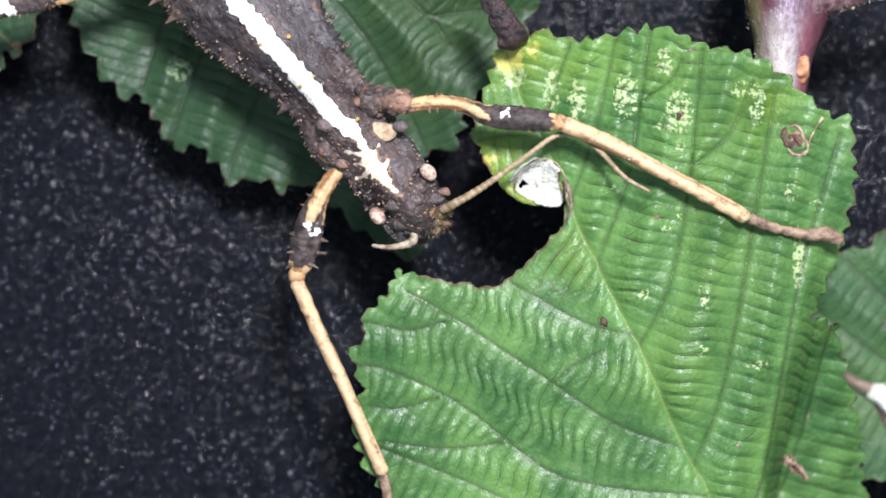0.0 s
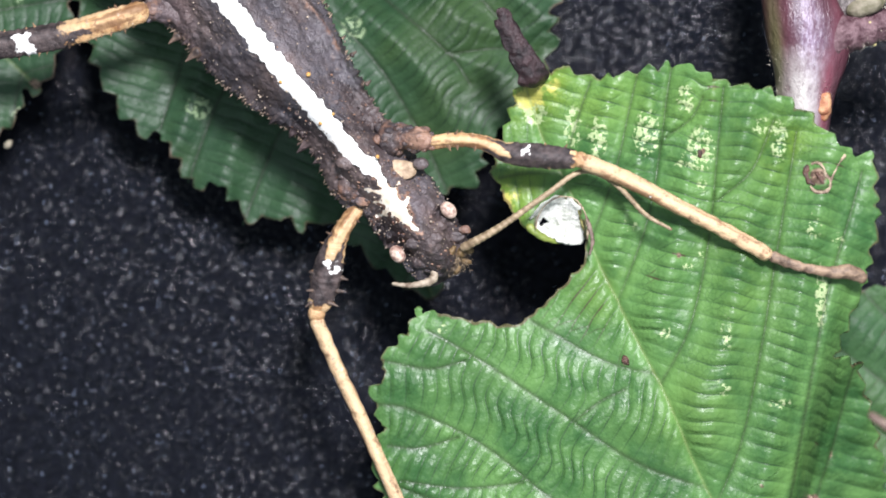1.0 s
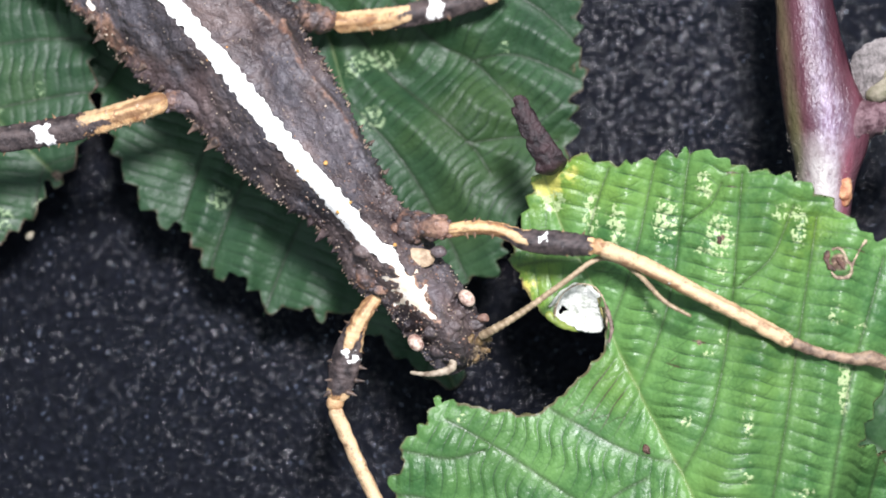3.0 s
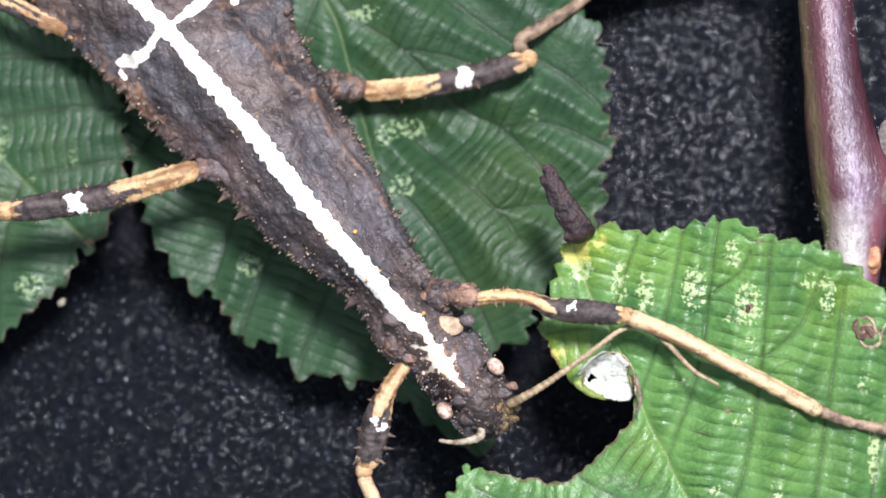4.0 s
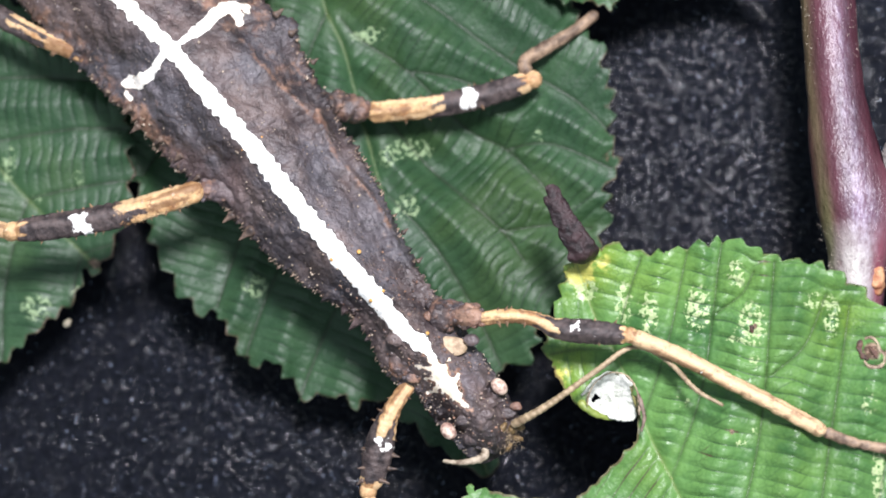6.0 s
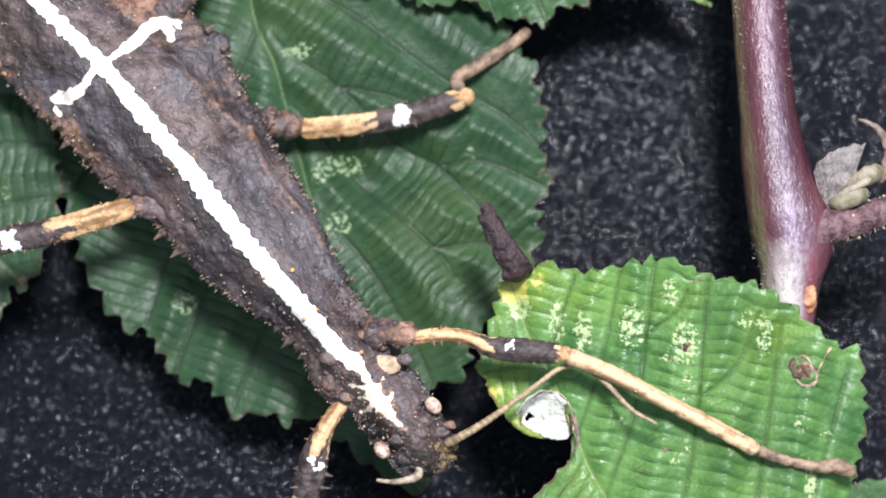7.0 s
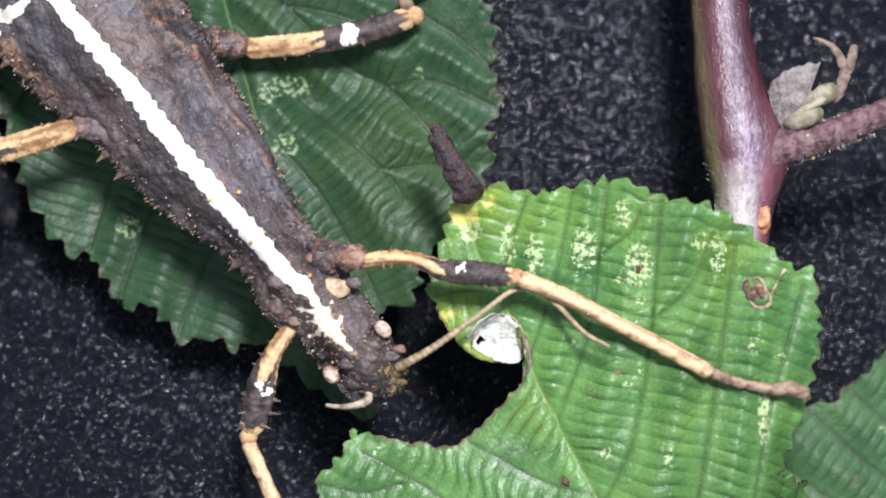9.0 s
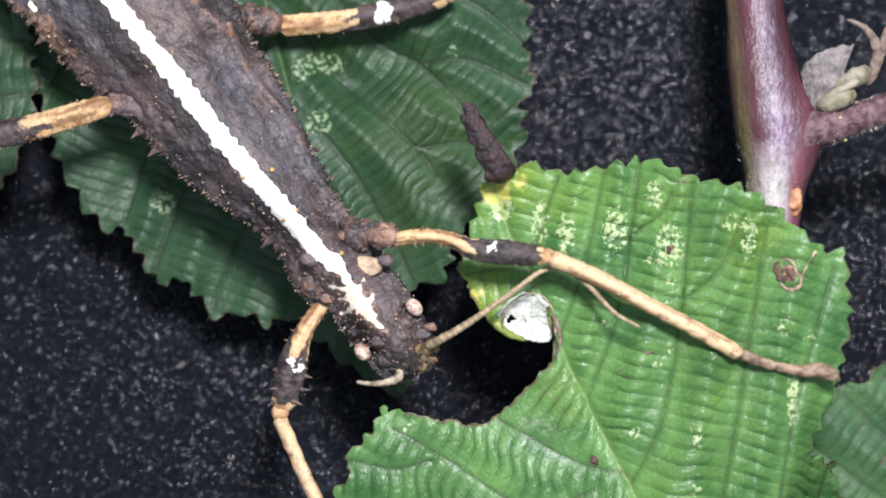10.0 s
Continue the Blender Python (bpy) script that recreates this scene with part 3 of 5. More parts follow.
# the large bright leaf that the insect has eaten from
LEAF_A = [(6.2, 22.1), (9.6, 23.9), (15.1, 22.7), (23.0, 24.2), (27.9, 22.1), (33.7, 20.6), (37.1, 18.1), (39.6, 15.4), (41.7, 14.1), (43.8, 14.0), (44.3, 6.8),
          (43.2, 0.1), (40.2, -7.4), (43.8, -8.5), (46.3, -14.6), (48.4, -21.4), (50.0, -31.2), (47.5, -37.3), (33.4, -43.4), (13.2, -39.1), (-1.5, -34.2), (-5.8, -28.1),
          (-8.8, -23.8), (-10.0, -20.1), (-8.8, -15.9), (-10.3, -11.6), (-8.2, -9.1), (-9.4, -7.9), (-6.4, -5.4), (-5.1, -2.4), (-0.9, -3.3), (5.3, -4.3), (7.4, -3.3),
          (11.4, 0.7), (13.2, 2.5), (13.3, 6.2), (13.1, 8.2), (12.0, 9.5), (10.4, 9.8), (9.0, 9.1), (8.2, 7.8), (7.95, 6.5), (7.6, 5.9), (6.3, 7.1), (4.8, 9.3), (3.5, 11.8), (3.3, 13.9), (4.7, 17.2), (5.6, 20.3)]
RIB_A = [(33.4, -42.2), (29.1, -27.0), (27.3, -23.8), (24.9, -18.9), (21.8, -11.6), (18.7, -5.4), (15.7, 0.7), (13.2, 6.2), (12.3, 9.2), (8.9, 16.0), (6.8, 22.1)]
VEINS_A = [(-1, [(10.8, 12.3), (12.3, 17.8), (13.8, 22.4)]), (-1, [(13.8, 4.7), (16.6, 12.9), (18.7, 22.7)]), (-1, [(16.9, -1.5), (20.3, 8.6), (22.4, 23.6)]),
           (-1, [(21.2, -11.0), (24.6, -3.6), (26.6, 6.8), (27.9, 21.5)]), (-1, [(27.3, -23.5), (29.8, -17.1), (31.6, -8.5), (33.4, 2.5), (35.6, 16.6)]),
           (-1, [(31.6, -34.2), (34.7, -25.0), (37.7, -7.3), (39.2, 0.1), (42.6, 12.3)]), (-1, [(33.1, -39.7), (38.9, -28.1), (42.0, -17.1), (43.2, -9.1)]),
           (1, [(20.6, -9.4), (15.1, -7.9), (7.4, -3.6)]), (1, [(26.1, -21.7), (18.7, -18.9), (10.2, -13.4), (2.2, -8.2), (-3.9, -4.8)]),
           (1, [(29.0, -26.9), (13.2, -25.0), (2.8, -17.7), (-5.1, -13.7), (-9.7, -12.8)]), (1, [(31.0, -33.6), (13.2, -29.9), (1.0, -25.0), (-8.8, -21.4)]),
           (1, [(32.8, -39.7), (19.3, -37.3), (7.1, -34.2), (-1.5, -33.6)]), (1, [(10.6, 12.5), (7.5, 12.5), (4.0, 12.0)]),
           (2, [(0.2, -8.1), (-3.8, -8.9), (-8.6, -8.1)]), (2, [(-0.6, -16.5), (-4.8, -17.7), (-8.2, -17.5)]), (2, [(6.5, -21.4), (-0.1, -22.1), (-6.8, -21.4)]), (2, [(12.1, -14.6), (14.8, -12.5), (17.5, -11.1)]),
           (-2, [(27.6, 9.5), (30.9, 12.5), (33.2, 17.8)]), (-2, [(21.9, 16.2), (24.5, 18.1), (25.7, 20.4)])]


def fold_a(x, y):
    """Beyond the outer vein the blade turns down."""
    edge = np.interp(y, [-40, -25, -7, 0, 12, 25], [33.5, 34.7, 37.7, 39.2, 42.6, 46])
    d = np.clip(x - edge, 0, None)
    t = np.clip(d / 4.2, 0, 1)
    drop = np.interp(y, [-12, 2, 10], [7.0, 3.0, 1.2])
    # the part past the turn hangs on down and outwards
    hang = 0.42 * np.clip(d - 3.5, 0, None) + 0.30 * np.clip(-8 - y, 0, 20) * t
    return -drop * t * t * (3 - 2 * t) - hang + 0.4 * wobble(0.8 * x, 0.8 * y) * (t > 0.9)


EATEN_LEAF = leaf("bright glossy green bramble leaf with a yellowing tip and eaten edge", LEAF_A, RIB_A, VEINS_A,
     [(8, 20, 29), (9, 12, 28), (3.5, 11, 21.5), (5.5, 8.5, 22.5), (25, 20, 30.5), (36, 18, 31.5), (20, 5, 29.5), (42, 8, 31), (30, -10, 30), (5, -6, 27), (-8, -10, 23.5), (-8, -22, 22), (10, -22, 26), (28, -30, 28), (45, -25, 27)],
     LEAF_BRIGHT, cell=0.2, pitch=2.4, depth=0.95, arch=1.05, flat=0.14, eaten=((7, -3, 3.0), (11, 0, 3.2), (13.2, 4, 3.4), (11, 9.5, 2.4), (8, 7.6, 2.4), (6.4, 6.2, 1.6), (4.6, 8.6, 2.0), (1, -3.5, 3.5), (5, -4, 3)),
     age=((4.8, 9.5, 2.4, 3.4, 1.3), (7.0, 20.4, 2.8, 2.6, 1.8), (6.8, 21.4, 2.4, 1.8, 0.8), (9.6, 22.4, 1.8, 1.8, 1.3), (6.0, 11, 3.6, 3.6, 0.9), (13, 20, 5, 3, 0.45), (24, 20, 8, 3, 0.25), (35, 16, 4, 3, 0.55), (34, 14, 2, 3, 0.45), (15, 0, 3, 4, 0.4), (30, 2, 5, 12, 0.25), (24, -14, 4, 6, 0.3)),
     mottle=((8.0, 19.0, 1.6, 1.2, 1), (12.0, 17.3, 1.0, 2.4, 1), (14.6, 16.2, 0.9, 2.3, 1), (19.9, 17.0, 1.2, 2.0, 1.1), (19.6, 15.5, 1.0, 1.2, 0.9), (25.6, 14.9, 1.4, 2.2, 1), (23.9, 20.3, 0.9, 1.6, 0.9),
             (24.0, 13.5, 1.6, 0.7, 0.8), (31.7, 17.2, 1.0, 1.0, 0.9), (33.7, 15.6, 0.8, 2.2, 0.9), (17.9, 6.7, 1.0, 0.8, 0.7), (25.6, 10.8, 0.7, 0.8, 0.6), (38.2, -1.0, 0.7, 3.4, 1.0), (37.3, 6.6, 0.9, 1.6, 0.7),
             # the first two here are faint sheen dots, painted as pale flecks
             (28.0, -5.0, 0.8, 3.0, 0.52), (27.8, -10.5, 0.9, 1.6, 0.58), (21.6, -4.8, 1.0, 0.9, 0.6), (24.0, 2.2, 0.7, 0.5, 0.8), (-2.3, -4.6, 0.6, 0.5, 1.0), (34.0, -12.5, 1.6, 0.7, 0.6), (40.0, 5.0, 1.0, 1.0, 0.6), (25.5, 3.5, 0.6, 0.6, 0.5)),
     scar=((13.2, -2.6, 2.6, 3.6, 0.26), (10.5, -3.6, 3.0, 2.0, 0.16), (37.8, 11.7, 1.0, 1.25, 0.85), (39.9, 13.2, 0.4, 0.9, 0.5), (25.7, 14.6, 0.35, 0.4, 0.9), (23.1, 3.4, 0.5, 0.5, 0.6), (17.6, -7.9, 0.55, 0.7, 0.75), (20.5, 1.0, 0.7, 0.9, 0.3), (39.7, -24.3, 1.0, 0.9, 0.85), (40.9, -25.4, 0.9, 0.7, 0.85), (41.9, -26.4, 0.7, 0.6, 0.7), (41.6, -19.0, 0.5, 0.9, 0.5), (39.0, -17.5, 0.5, 0.5, 0.5), (37.0, -28.0, 0.4, 0.4, 0.6),
           (32.0, -21.3, 0.4, 0.4, 0.6), (26.8, 21.5, 0.5, 1.4, 0.5)),
     fold=fold_a, seed=3, rib_mat=RIB_PALE, vein_mat=VEIN_BRIGHT, rung=1.55, quilt=0.075,
     tears=(("torn_edge", [(37.0, 13.0), (37.6, 13.2), (38.2, 12.7), (38.4, 12.0), (38.9, 11.3), (38.9, 10.5), (38.1, 10.0), (37.3, 10.2), (36.9, 10.8)], [0.12, 0.18, 0.1, 0.2, 0.12, 0.24, 0.16, 0.2, 0.1], RIM),
            ("torn_edge", [(36.7, 13.0), (36.5, 12.2), (36.8, 11.3), (37.4, 10.8)], [0.25, 0.32, 0.28, 0.15], SCAB), ("torn_edge", [(38.9, 10.9), (39.3, 12.0), (40.0, 13.3), (40.6, 14.1)], [0.1, 0.12, 0.1, 0.26], RIM), ("torn_edge", [(37.4, 12.2), (37.9, 11.6), (38.2, 10.9)], [0.15, 0.3, 0.15], SCAB),
            ("torn_edge", [(39.0, -23.7), (39.8, -24.4), (40.6, -24.8), (41.6, -25.9), (42.1, -26.6)], [0.1, 0.38, 0.2, 0.34, 0.12], RIM), ("torn_edge", [(39.6, -24.7), (40.8, -25.4), (41.8, -26.5)], [0.12, 0.22, 0.1], SCAB),
            ("leaf_spot", [(25.2, 14.7), (25.4, 14.2), (25.5, 13.8)], [0.15, 0.27, 0.12], SCAB), ("leaf_spot", [(17.3, -7.4), (17.6, -8.0), (17.9, -8.5)], [0.2, 0.4, 0.2], SCAB)))

# the broad dark leaf under the insect
RIB_B = [(-26.1, 72.5), (-25.1, 64.6), (-23.8, 56.2), (-21.2, 49.9), (-19.9, 44.7), (-16.6, 32.8), (-12.2, 18.2), (-3.5, -1.2)]
VEINS_B = [v for v in side_veins(RIB_B, 6, 36, 42) if v[0] < 0]
VEINS_B += [(2 if len(v) == 3 else 1, v) for v in ([(-21.6, 53.8), (-19.4, 51.4), (-13.6, 47.5), (-7.3, 41.7), (-1.8, 38.5), (1.5, 34.9), (4.6, 31.4)], [(-19.3, 45.5), (-15.1, 40.8), (-9.6, 34.7), (-2.0, 27.6), (0.6, 24.0)],
             [(-23.6, 61.6), (-19.1, 60.2), (-10.8, 55.5), (-3.9, 50.7), (0.2, 48.0), (6.3, 44.4), (10.0, 41.0)], [(-1.8, 38.5), (3.5, 39.0), (10.7, 35.8)], [(-2.0, 27.6), (3.7, 28.4), (8.5, 28.0)],
             [(-13.6, 47.5), (-7.9, 46.8), (-1.1, 44.5)], [(-16.5, 33.0), (-10.0, 26.0), (-5.0, 18.0), (-2.0, 11.5)], [(-13.0, 21.0), (-10.5, 17.0), (-8.0, 12.0), (-4.5, 3.0)], [(-25.5, 68.0), (-15.0, 66.5), (-3.0, 61.5), (5.0, 56.0)])]
leaf("dark green bramble leaf lying under the insect", [(-43.1, 25.5), (-40.6, 21.6), (-37.7, 18.0), (-35.1, 18.0), (-31.6, 11.8), (-28.3, 12.2), (-24.9, 7.7), (-21.0, 8.4), (-19.0, 6.9), (-16.4, 7.9),
     (-13.8, 6.0), (-9.8, 2.5), (-6.4, -0.3), (-3.2, -1.6), (-1.6, 2.7), (-2.5, 11.0), (-0.6, 11.6), (1.6, 12.2), (2.9, 17.0), (6.2, 19.9), (8.8, 24.6), (10.4, 28.7), (9.9, 33.4), (11.7, 35.8),
     (10.4, 40.2), (10.9, 45.1), (9.7, 47.8), (10.0, 49.9), (7.2, 52.7), (6.3, 56.9), (2.2, 62.4), (-4.8, 68.7), (-18.6, 73.4), (-32.2, 70.9), (-45.3, 59.9), (-51.4, 49.2), (-48.0, 36.9), (-44.3, 30.2)],
     RIB_B, VEINS_B, [(-42, 26, 11.5), (-25, 9, 11), (-5, 0, 9), (-15, 35, 14), (8, 25, 12.5), (10, 45, 13.5), (-24, 60, 15), (-45, 50, 12)],
     LEAF_DARK, cell=0.25, pitch=3.1, depth=1.2, arch=1.25, seed=5, fold=lambda x, y: -3.5 * np.exp(-((x + 8) / 8) ** 2 - ((y - 37.5) / 4.5) ** 2),
     mottle=((-30.9, 21.0, 1.4, 1.4, 0.9), (-13.2, 38.6, 2.6, 1.4, 0.85), (-16, 37, 1.2, 1.2, 0.8), (-13.3, 30.6, 1.6, 1.7, 0.85), (-18.2, 51.8, 2.4, 1.0, 0.9), (-23, 43.2, 3, 0.9, 0.8), (-28.5, 50.0, 1.0, 1.0, 0.7), (2, 40, 0.8, 1.2, 0.6)),
     scar=((10.2, 37.0, 0.5, 1.8, 0.4), (-1.0, 50.0, 0.6, 0.6, 0.4)))

# the leaf at the insect's middle leg
RIB_C = [(-79.7, 55.3), (-70.0, 43.2), (-59.8, 32.6), (-49.3, 23.0)]
leaf("dark green bramble leaf with pale flecks beside the middle leg", [(-47.0, 40.1), (-46.3, 30.5), (-48.4, 24.7), (-49.3, 22.8), (-51.2, 23.0), (-51.9, 19.6), (-54.4, 17.4), (-58.4, 14.1), (-64.4, 8.5),
     (-68.4, 6.1), (-78.4, 12.2), (-86.4, 32.8), (-80.4, 53.9), (-66.3, 57.9), (-55.6, 53.5), (-49.1, 46.4)], RIB_C, side_veins(RIB_C, 5, 26, 55),
     [(-49, 40, 14.5), (-50, 24, 14), (-60, 15, 12.5), (-80, 30, 13), (-65, 50, 15)], LEAF_DARK, cell=0.3, pitch=3.0, depth=1.1, arch=0.6, seed=8,
     mottle=((-61.5, 36, 1.2, 3, 0.6), (-57.5, 32, 1.2, 1.2, 0.5), (-53.0, 34, 1, 1.4, 0.6), (-56.5, 18.5, 1.8, 1.6, 0.9), (-60, 27, 1, 1, 0.6), (-52, 20.5, 0.8, 0.9, 0.7)), scar=((-50.0, 23.8, 1.2, 1.1, 0.7),))

# a pale crumb caught on its margin
crumb_v, crumb_f, _ = tube([(-53.2, 16.2, 13.2), (-52.8, 16.6, 13.5), (-52.4, 17.1, 13.3)], [0.2, 0.45, 0.25], 10, 0.1, 0.8, 0.2, 3.0)
tagged(part("crumb", crumb_v, crumb_f, BUD_PINK), "small pale dry crumb caught on a leaf edge", "crumb")

# the leaf that reaches in above, and the low one at the outer side
RIB_E = [(-14.5, 80.6), (2.0, 71.0), (15.5, 64.2), (30.6, 57.3)]
leaf("green bramble leaf with a browned pointed tip", [(-13.9, 60.0), (-10.5, 58.0), (-8.5, 59.3), (-5.1, 57.3), (-3.1, 56.3), (0.2, 56.9), (2.2, 57.3), (5.6, 55.1), (7.6, 55.3), (10.9, 54.2), (12.2, 56.5),
     (15.6, 56.9), (18.2, 58.6), (21.6, 58.1), (24.2, 59.5), (26.9, 59.3), (30.8, 57.1), (27.6, 63.8), (21.5, 72.9), (8.6, 81.1), (-5.1, 83.7), (-14.3, 74.1), (-16.7, 64.9)], RIB_E, side_veins(RIB_E, 7, 24, 48),
     [(-10, 59, 17.5), (10, 56, 17), (29, 57, 15.5), (5, 76, 20)], LEAF_MIDDLE, cell=0.25, pitch=2.0, depth=0.9, arch=0.8, seed=11, age=((28.5, 58, 4, 3, 0.6),), scar=((30.2, 56.7, 1.0, 0.9, 0.6), (10.7, 54.0, 0.6, 0.7, 0.5)))
RIB_F = [(61.5, -25.3), (58.0, -13.1), (56.5, 5.9)]
leaf("dull green bramble leaf with rusty spots, low on the cloth", [(46.5, -0.4), (50.5, 0.3), (51.2, 2.1), (52.9, 2.6), (56.3, 6.2), (59.9, 5.2), (65.1, 0.0), (69.2, -13.1), (62.2, -25.9), (49.3, -27.5), (39.0, -22.5), (38.0, -10.5)],
     RIB_F, side_veins(RIB_F, 5, 18, 45), [(50, 0, 10), (60, -10, 11), (42, -14, 8)], LEAF_DULL, cell=0.3, pitch=2.4, depth=0.7, arch=0.6, seed=13,
     scar=((52.0, -8.5, 0.8, 0.8, 0.5), (49.0, -5.0, 0.5, 0.6, 0.45), (55.0, -2.5, 0.6, 0.6, 0.45), (58.0, -7.0, 0.6, 0.8, 0.45), (48.5, -11, 0.6, 0.5, 0.4), (53.5, 1.0, 0.4, 0.4, 0.5)), mottle=((55.5, -3, 1.5, 1.5, 0.4),))


# withered end and curled white edge of the eaten leaf
def build_leaf_ends():
    v, f, _ = tube([(3.4, 29.2, 30.9), (3.9, 29.4, 30.9), (4.3, 28.4, 30.8), (5.3, 26.5, 30.6), (6.5, 24.5, 30.4), (7.4, 22.9, 29.9), (7.9, 21.9, 28.4)], [0.85, 0.95, 1.0, 1.12, 1.25, 1.42, 1.6, 1.5], 40, 0.1, 0.42, 0.14, 1.4, 0.09)
    part("withered_tip", v, f, WITHERED, EATEN_LEAF, "shrivelled dark brown tip")
    # the edge rolls under and shows its white felt, with a small hole
    n, m = 80, 36
    a, b = np.meshgrid(np.linspace(0, 1, n), np.linspace(0, 1, m), indexing="ij")
    x = 7.4 + 6.1 * a + 0.12 * wobble(11 * b, 5 * a)
    high = np.interp(a, [0, 0.2, 0.45, 0.7, 1], [7.4, 9.0, 10.0, 9.6, 8.2])
    low = np.interp(a, [0, 0.10, 0.33, 0.6, 0.82, 0.92, 1], [6.9, 6.0, 5.25, 4.95, 4.55, 5.3, 7.0]) + 0.16 * wobble(26 * a, 3 + 0 * b) + 0.10 * wobble(61 * a, 1 + 0 * b)
    y = high + (low - high) * b
    z = 26.6 - 1.3 * np.sin(b * 2.4) + 0.4 * a + 0.22 * wobble(7 * a, 6 * b) + 0.10 * wobble(19 * a, 17 * b)
    f = grid_faces(n, m, False)
    cx, cy = a.reshape(-1)[f].mean(1), b.reshape(-1)[f].mean(1)
    f = f[((cx - 0.23) / 0.085) ** 2 + ((cy - 0.56) / 0.10) ** 2 > 1 + 0.5 * np.sin(40 * cx)]
    ob = part("rolled_edge", np.stack([x, y, z], -1).reshape(-1, 3), f, FELT, EATEN_LEAF, "white felty underside with a small hole")
    v, g, _ = tube([(7.9, 6.2, 27.1), (8.0, 7.2, 27.6), (8.5, 8.4, 28.0), (9.4, 9.3, 28.3), (10.6, 9.8, 28.5), (12.0, 9.5, 28.8), (13.0, 8.3, 29.0), (13.4, 6.8, 29.1), (13.4, 5.2, 29.1)], [0.05, 0.07, 0.05, 0.09, 0.05, 0.09, 0.07, 0.15, 0.10], 8, 0.06, 0.7, 0.7, 6.0)
    part("torn_rim", v, g, RIM, EATEN_LEAF, "frayed pale brown torn rim")
    ob.modifiers.new("thickness", "SOLIDIFY").thickness = 0.25 * MM
    v, g, _ = tube([(7.0, 6.9, 26.0), (7.7, 6.1, 26.2), (8.7, 5.45, 26.0), (10.0, 5.0, 25.6), (11.2, 4.85, 25.2)], [0.5, 0.42, 0.36, 0.26, 0.1], 12, 0.12, 0.8, 0.18, 2.0)
    part("curled_lip", v, g, LIP, EATEN_LEAF, "yellow-green curled leaf edge")
    v, g, _ = tube([(13.2, 7.8, 28.9), (13.6, 6.4, 29.3), (13.9, 5.0, 29.4), (13.6, 3.4, 29.4)], [0.12, 0.24, 0.20, 0.08], 10, 0.1, 0.5, 0.4, 3.0)
    part("torn_flap", v, g, STALK, EATEN_LEAF, "dry brown torn flap")


build_leaf_ends()


# ---- the cane with its side shoot and bud ----
def build_cane():
    cane = thing("bramble_cane", "purple-red bramble cane with silvery bloom, a painted sheen and a side shoot", "plant stem")
    path = [(33.5, 84.1, 26), (34.0, 73.8, 26.3), (34.6, 56.9, 27), (35.1, 43.8, 27.5), (36.0, 32.2, 28), (36.5, 26.5, 28), (36.9, 22.7, 27.4), (37.2, 17.0, 26.0), (37.5, 11.0, 24.6)]
    v, f, u = tube(path, [2.9, 2.9, 2.9, 2.9, 2.9, 2.95, 3.0, 3.1, 3.6, 3.5, 2.9, 2.6, 2.5], 40, 0.3, 0.95, 0.02, 0.4, 0.02)
    y = v[:, 1]
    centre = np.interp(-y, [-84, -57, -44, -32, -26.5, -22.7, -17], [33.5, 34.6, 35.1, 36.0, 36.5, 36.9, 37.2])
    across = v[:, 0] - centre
    # the fork swells out into the side shoot
    flare = np.where(y > 27.5, np.exp(-np.clip((y - 27.5) / 5.0, 0, None) ** 1.6), np.exp(-((y - 27.5) / 6.0) ** 2)) * (y < 45)
    v[:, 0] += 2.3 * flare * np.clip(across / 2.9, 0, 1) ** 1.3
    red = 0.6 * np.exp(-((across - 1.7) / 0.5) ** 2) * np.clip((26 - y) / 3, 0, 1)
    # the painted highlight runs just right of the middle, stronger at the fork
    part("cane_body", v, f, CANE, cane, fields={"painted_sheen": np.exp(-((across - 0.35) / 1.0) ** 2) * (0.42 + 0.42 * np.exp(-((y - 26) / 6) ** 2)), "green": np.exp(-((across + 2.9) / 0.6) ** 2) * (0.4 + 0.5 * np.clip((32 - y) / 8, 0, 1)),
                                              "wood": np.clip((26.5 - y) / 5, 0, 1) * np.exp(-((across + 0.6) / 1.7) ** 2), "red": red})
    v, f, u = tube([(35.6, 25.6, 27.2), (39.4, 27.4, 28.1), (42.3, 28.1, 28.3), (46.1, 29.3, 28.5), (50.4, 31.0, 28.6), (58.8, 34.6, 29)], [2.4, 2.7, 2.0, 1.65, 1.55, 1.6, 1.6], 32, 0.2, 1, 0.12, 1.7)
    part("side_shoot", v, f, SHOOT, cane, "rough red-brown side shoot")
    v, f, _ = tube([(38.9, 21.8, 28.2), (39.0, 20.0, 28.6), (39.1, 18.0, 27.4)], [0.35, 0.75, 0.8, 0.5], 16, 0.12, 1, 0.2, 2.5)
    part("broken_shoot", v, f, ORANGE, cane, "orange-brown broken shoot")
    # fine hairs along the bark
    verts, faces = [], []
    r = np.random.default_rng(21)
    for _ in range(900):
        y = r.uniform(20, 75)
        c = np.interp(-y, [-84, -57, -44, -32, -26.5, -22.7, -17], [33.5, 34.6, 35.1, 36.0, 36.5, 36.9, 37.2])
        a = r.uniform(-0.5, 3.64)
        rad = 2.9 + (0.5 if 24 < y < 30 else 0)
        d = np.array([math.cos(a), r.normal(0, 0.4), math.sin(a) * 0.95])
        p = np.array([c, y, 27.6]) + d * np.array([rad, 0, rad]) * 0.97
        tip = p + d * r.uniform(0.15, 0.45)
        k = len(verts)
        verts += [p + (0.02, 0, 0), p + (-0.014, 0.02, 0), p + (-0.014, -0.02, 0), tip]
        faces += [[k, k + 1, k + 3], [k + 1, k + 2, k + 3], [k + 2, k, k + 3]]
    tagged(part("bark_hairs", verts, faces, HAIR, cane, smooth=False), kind="stuff")
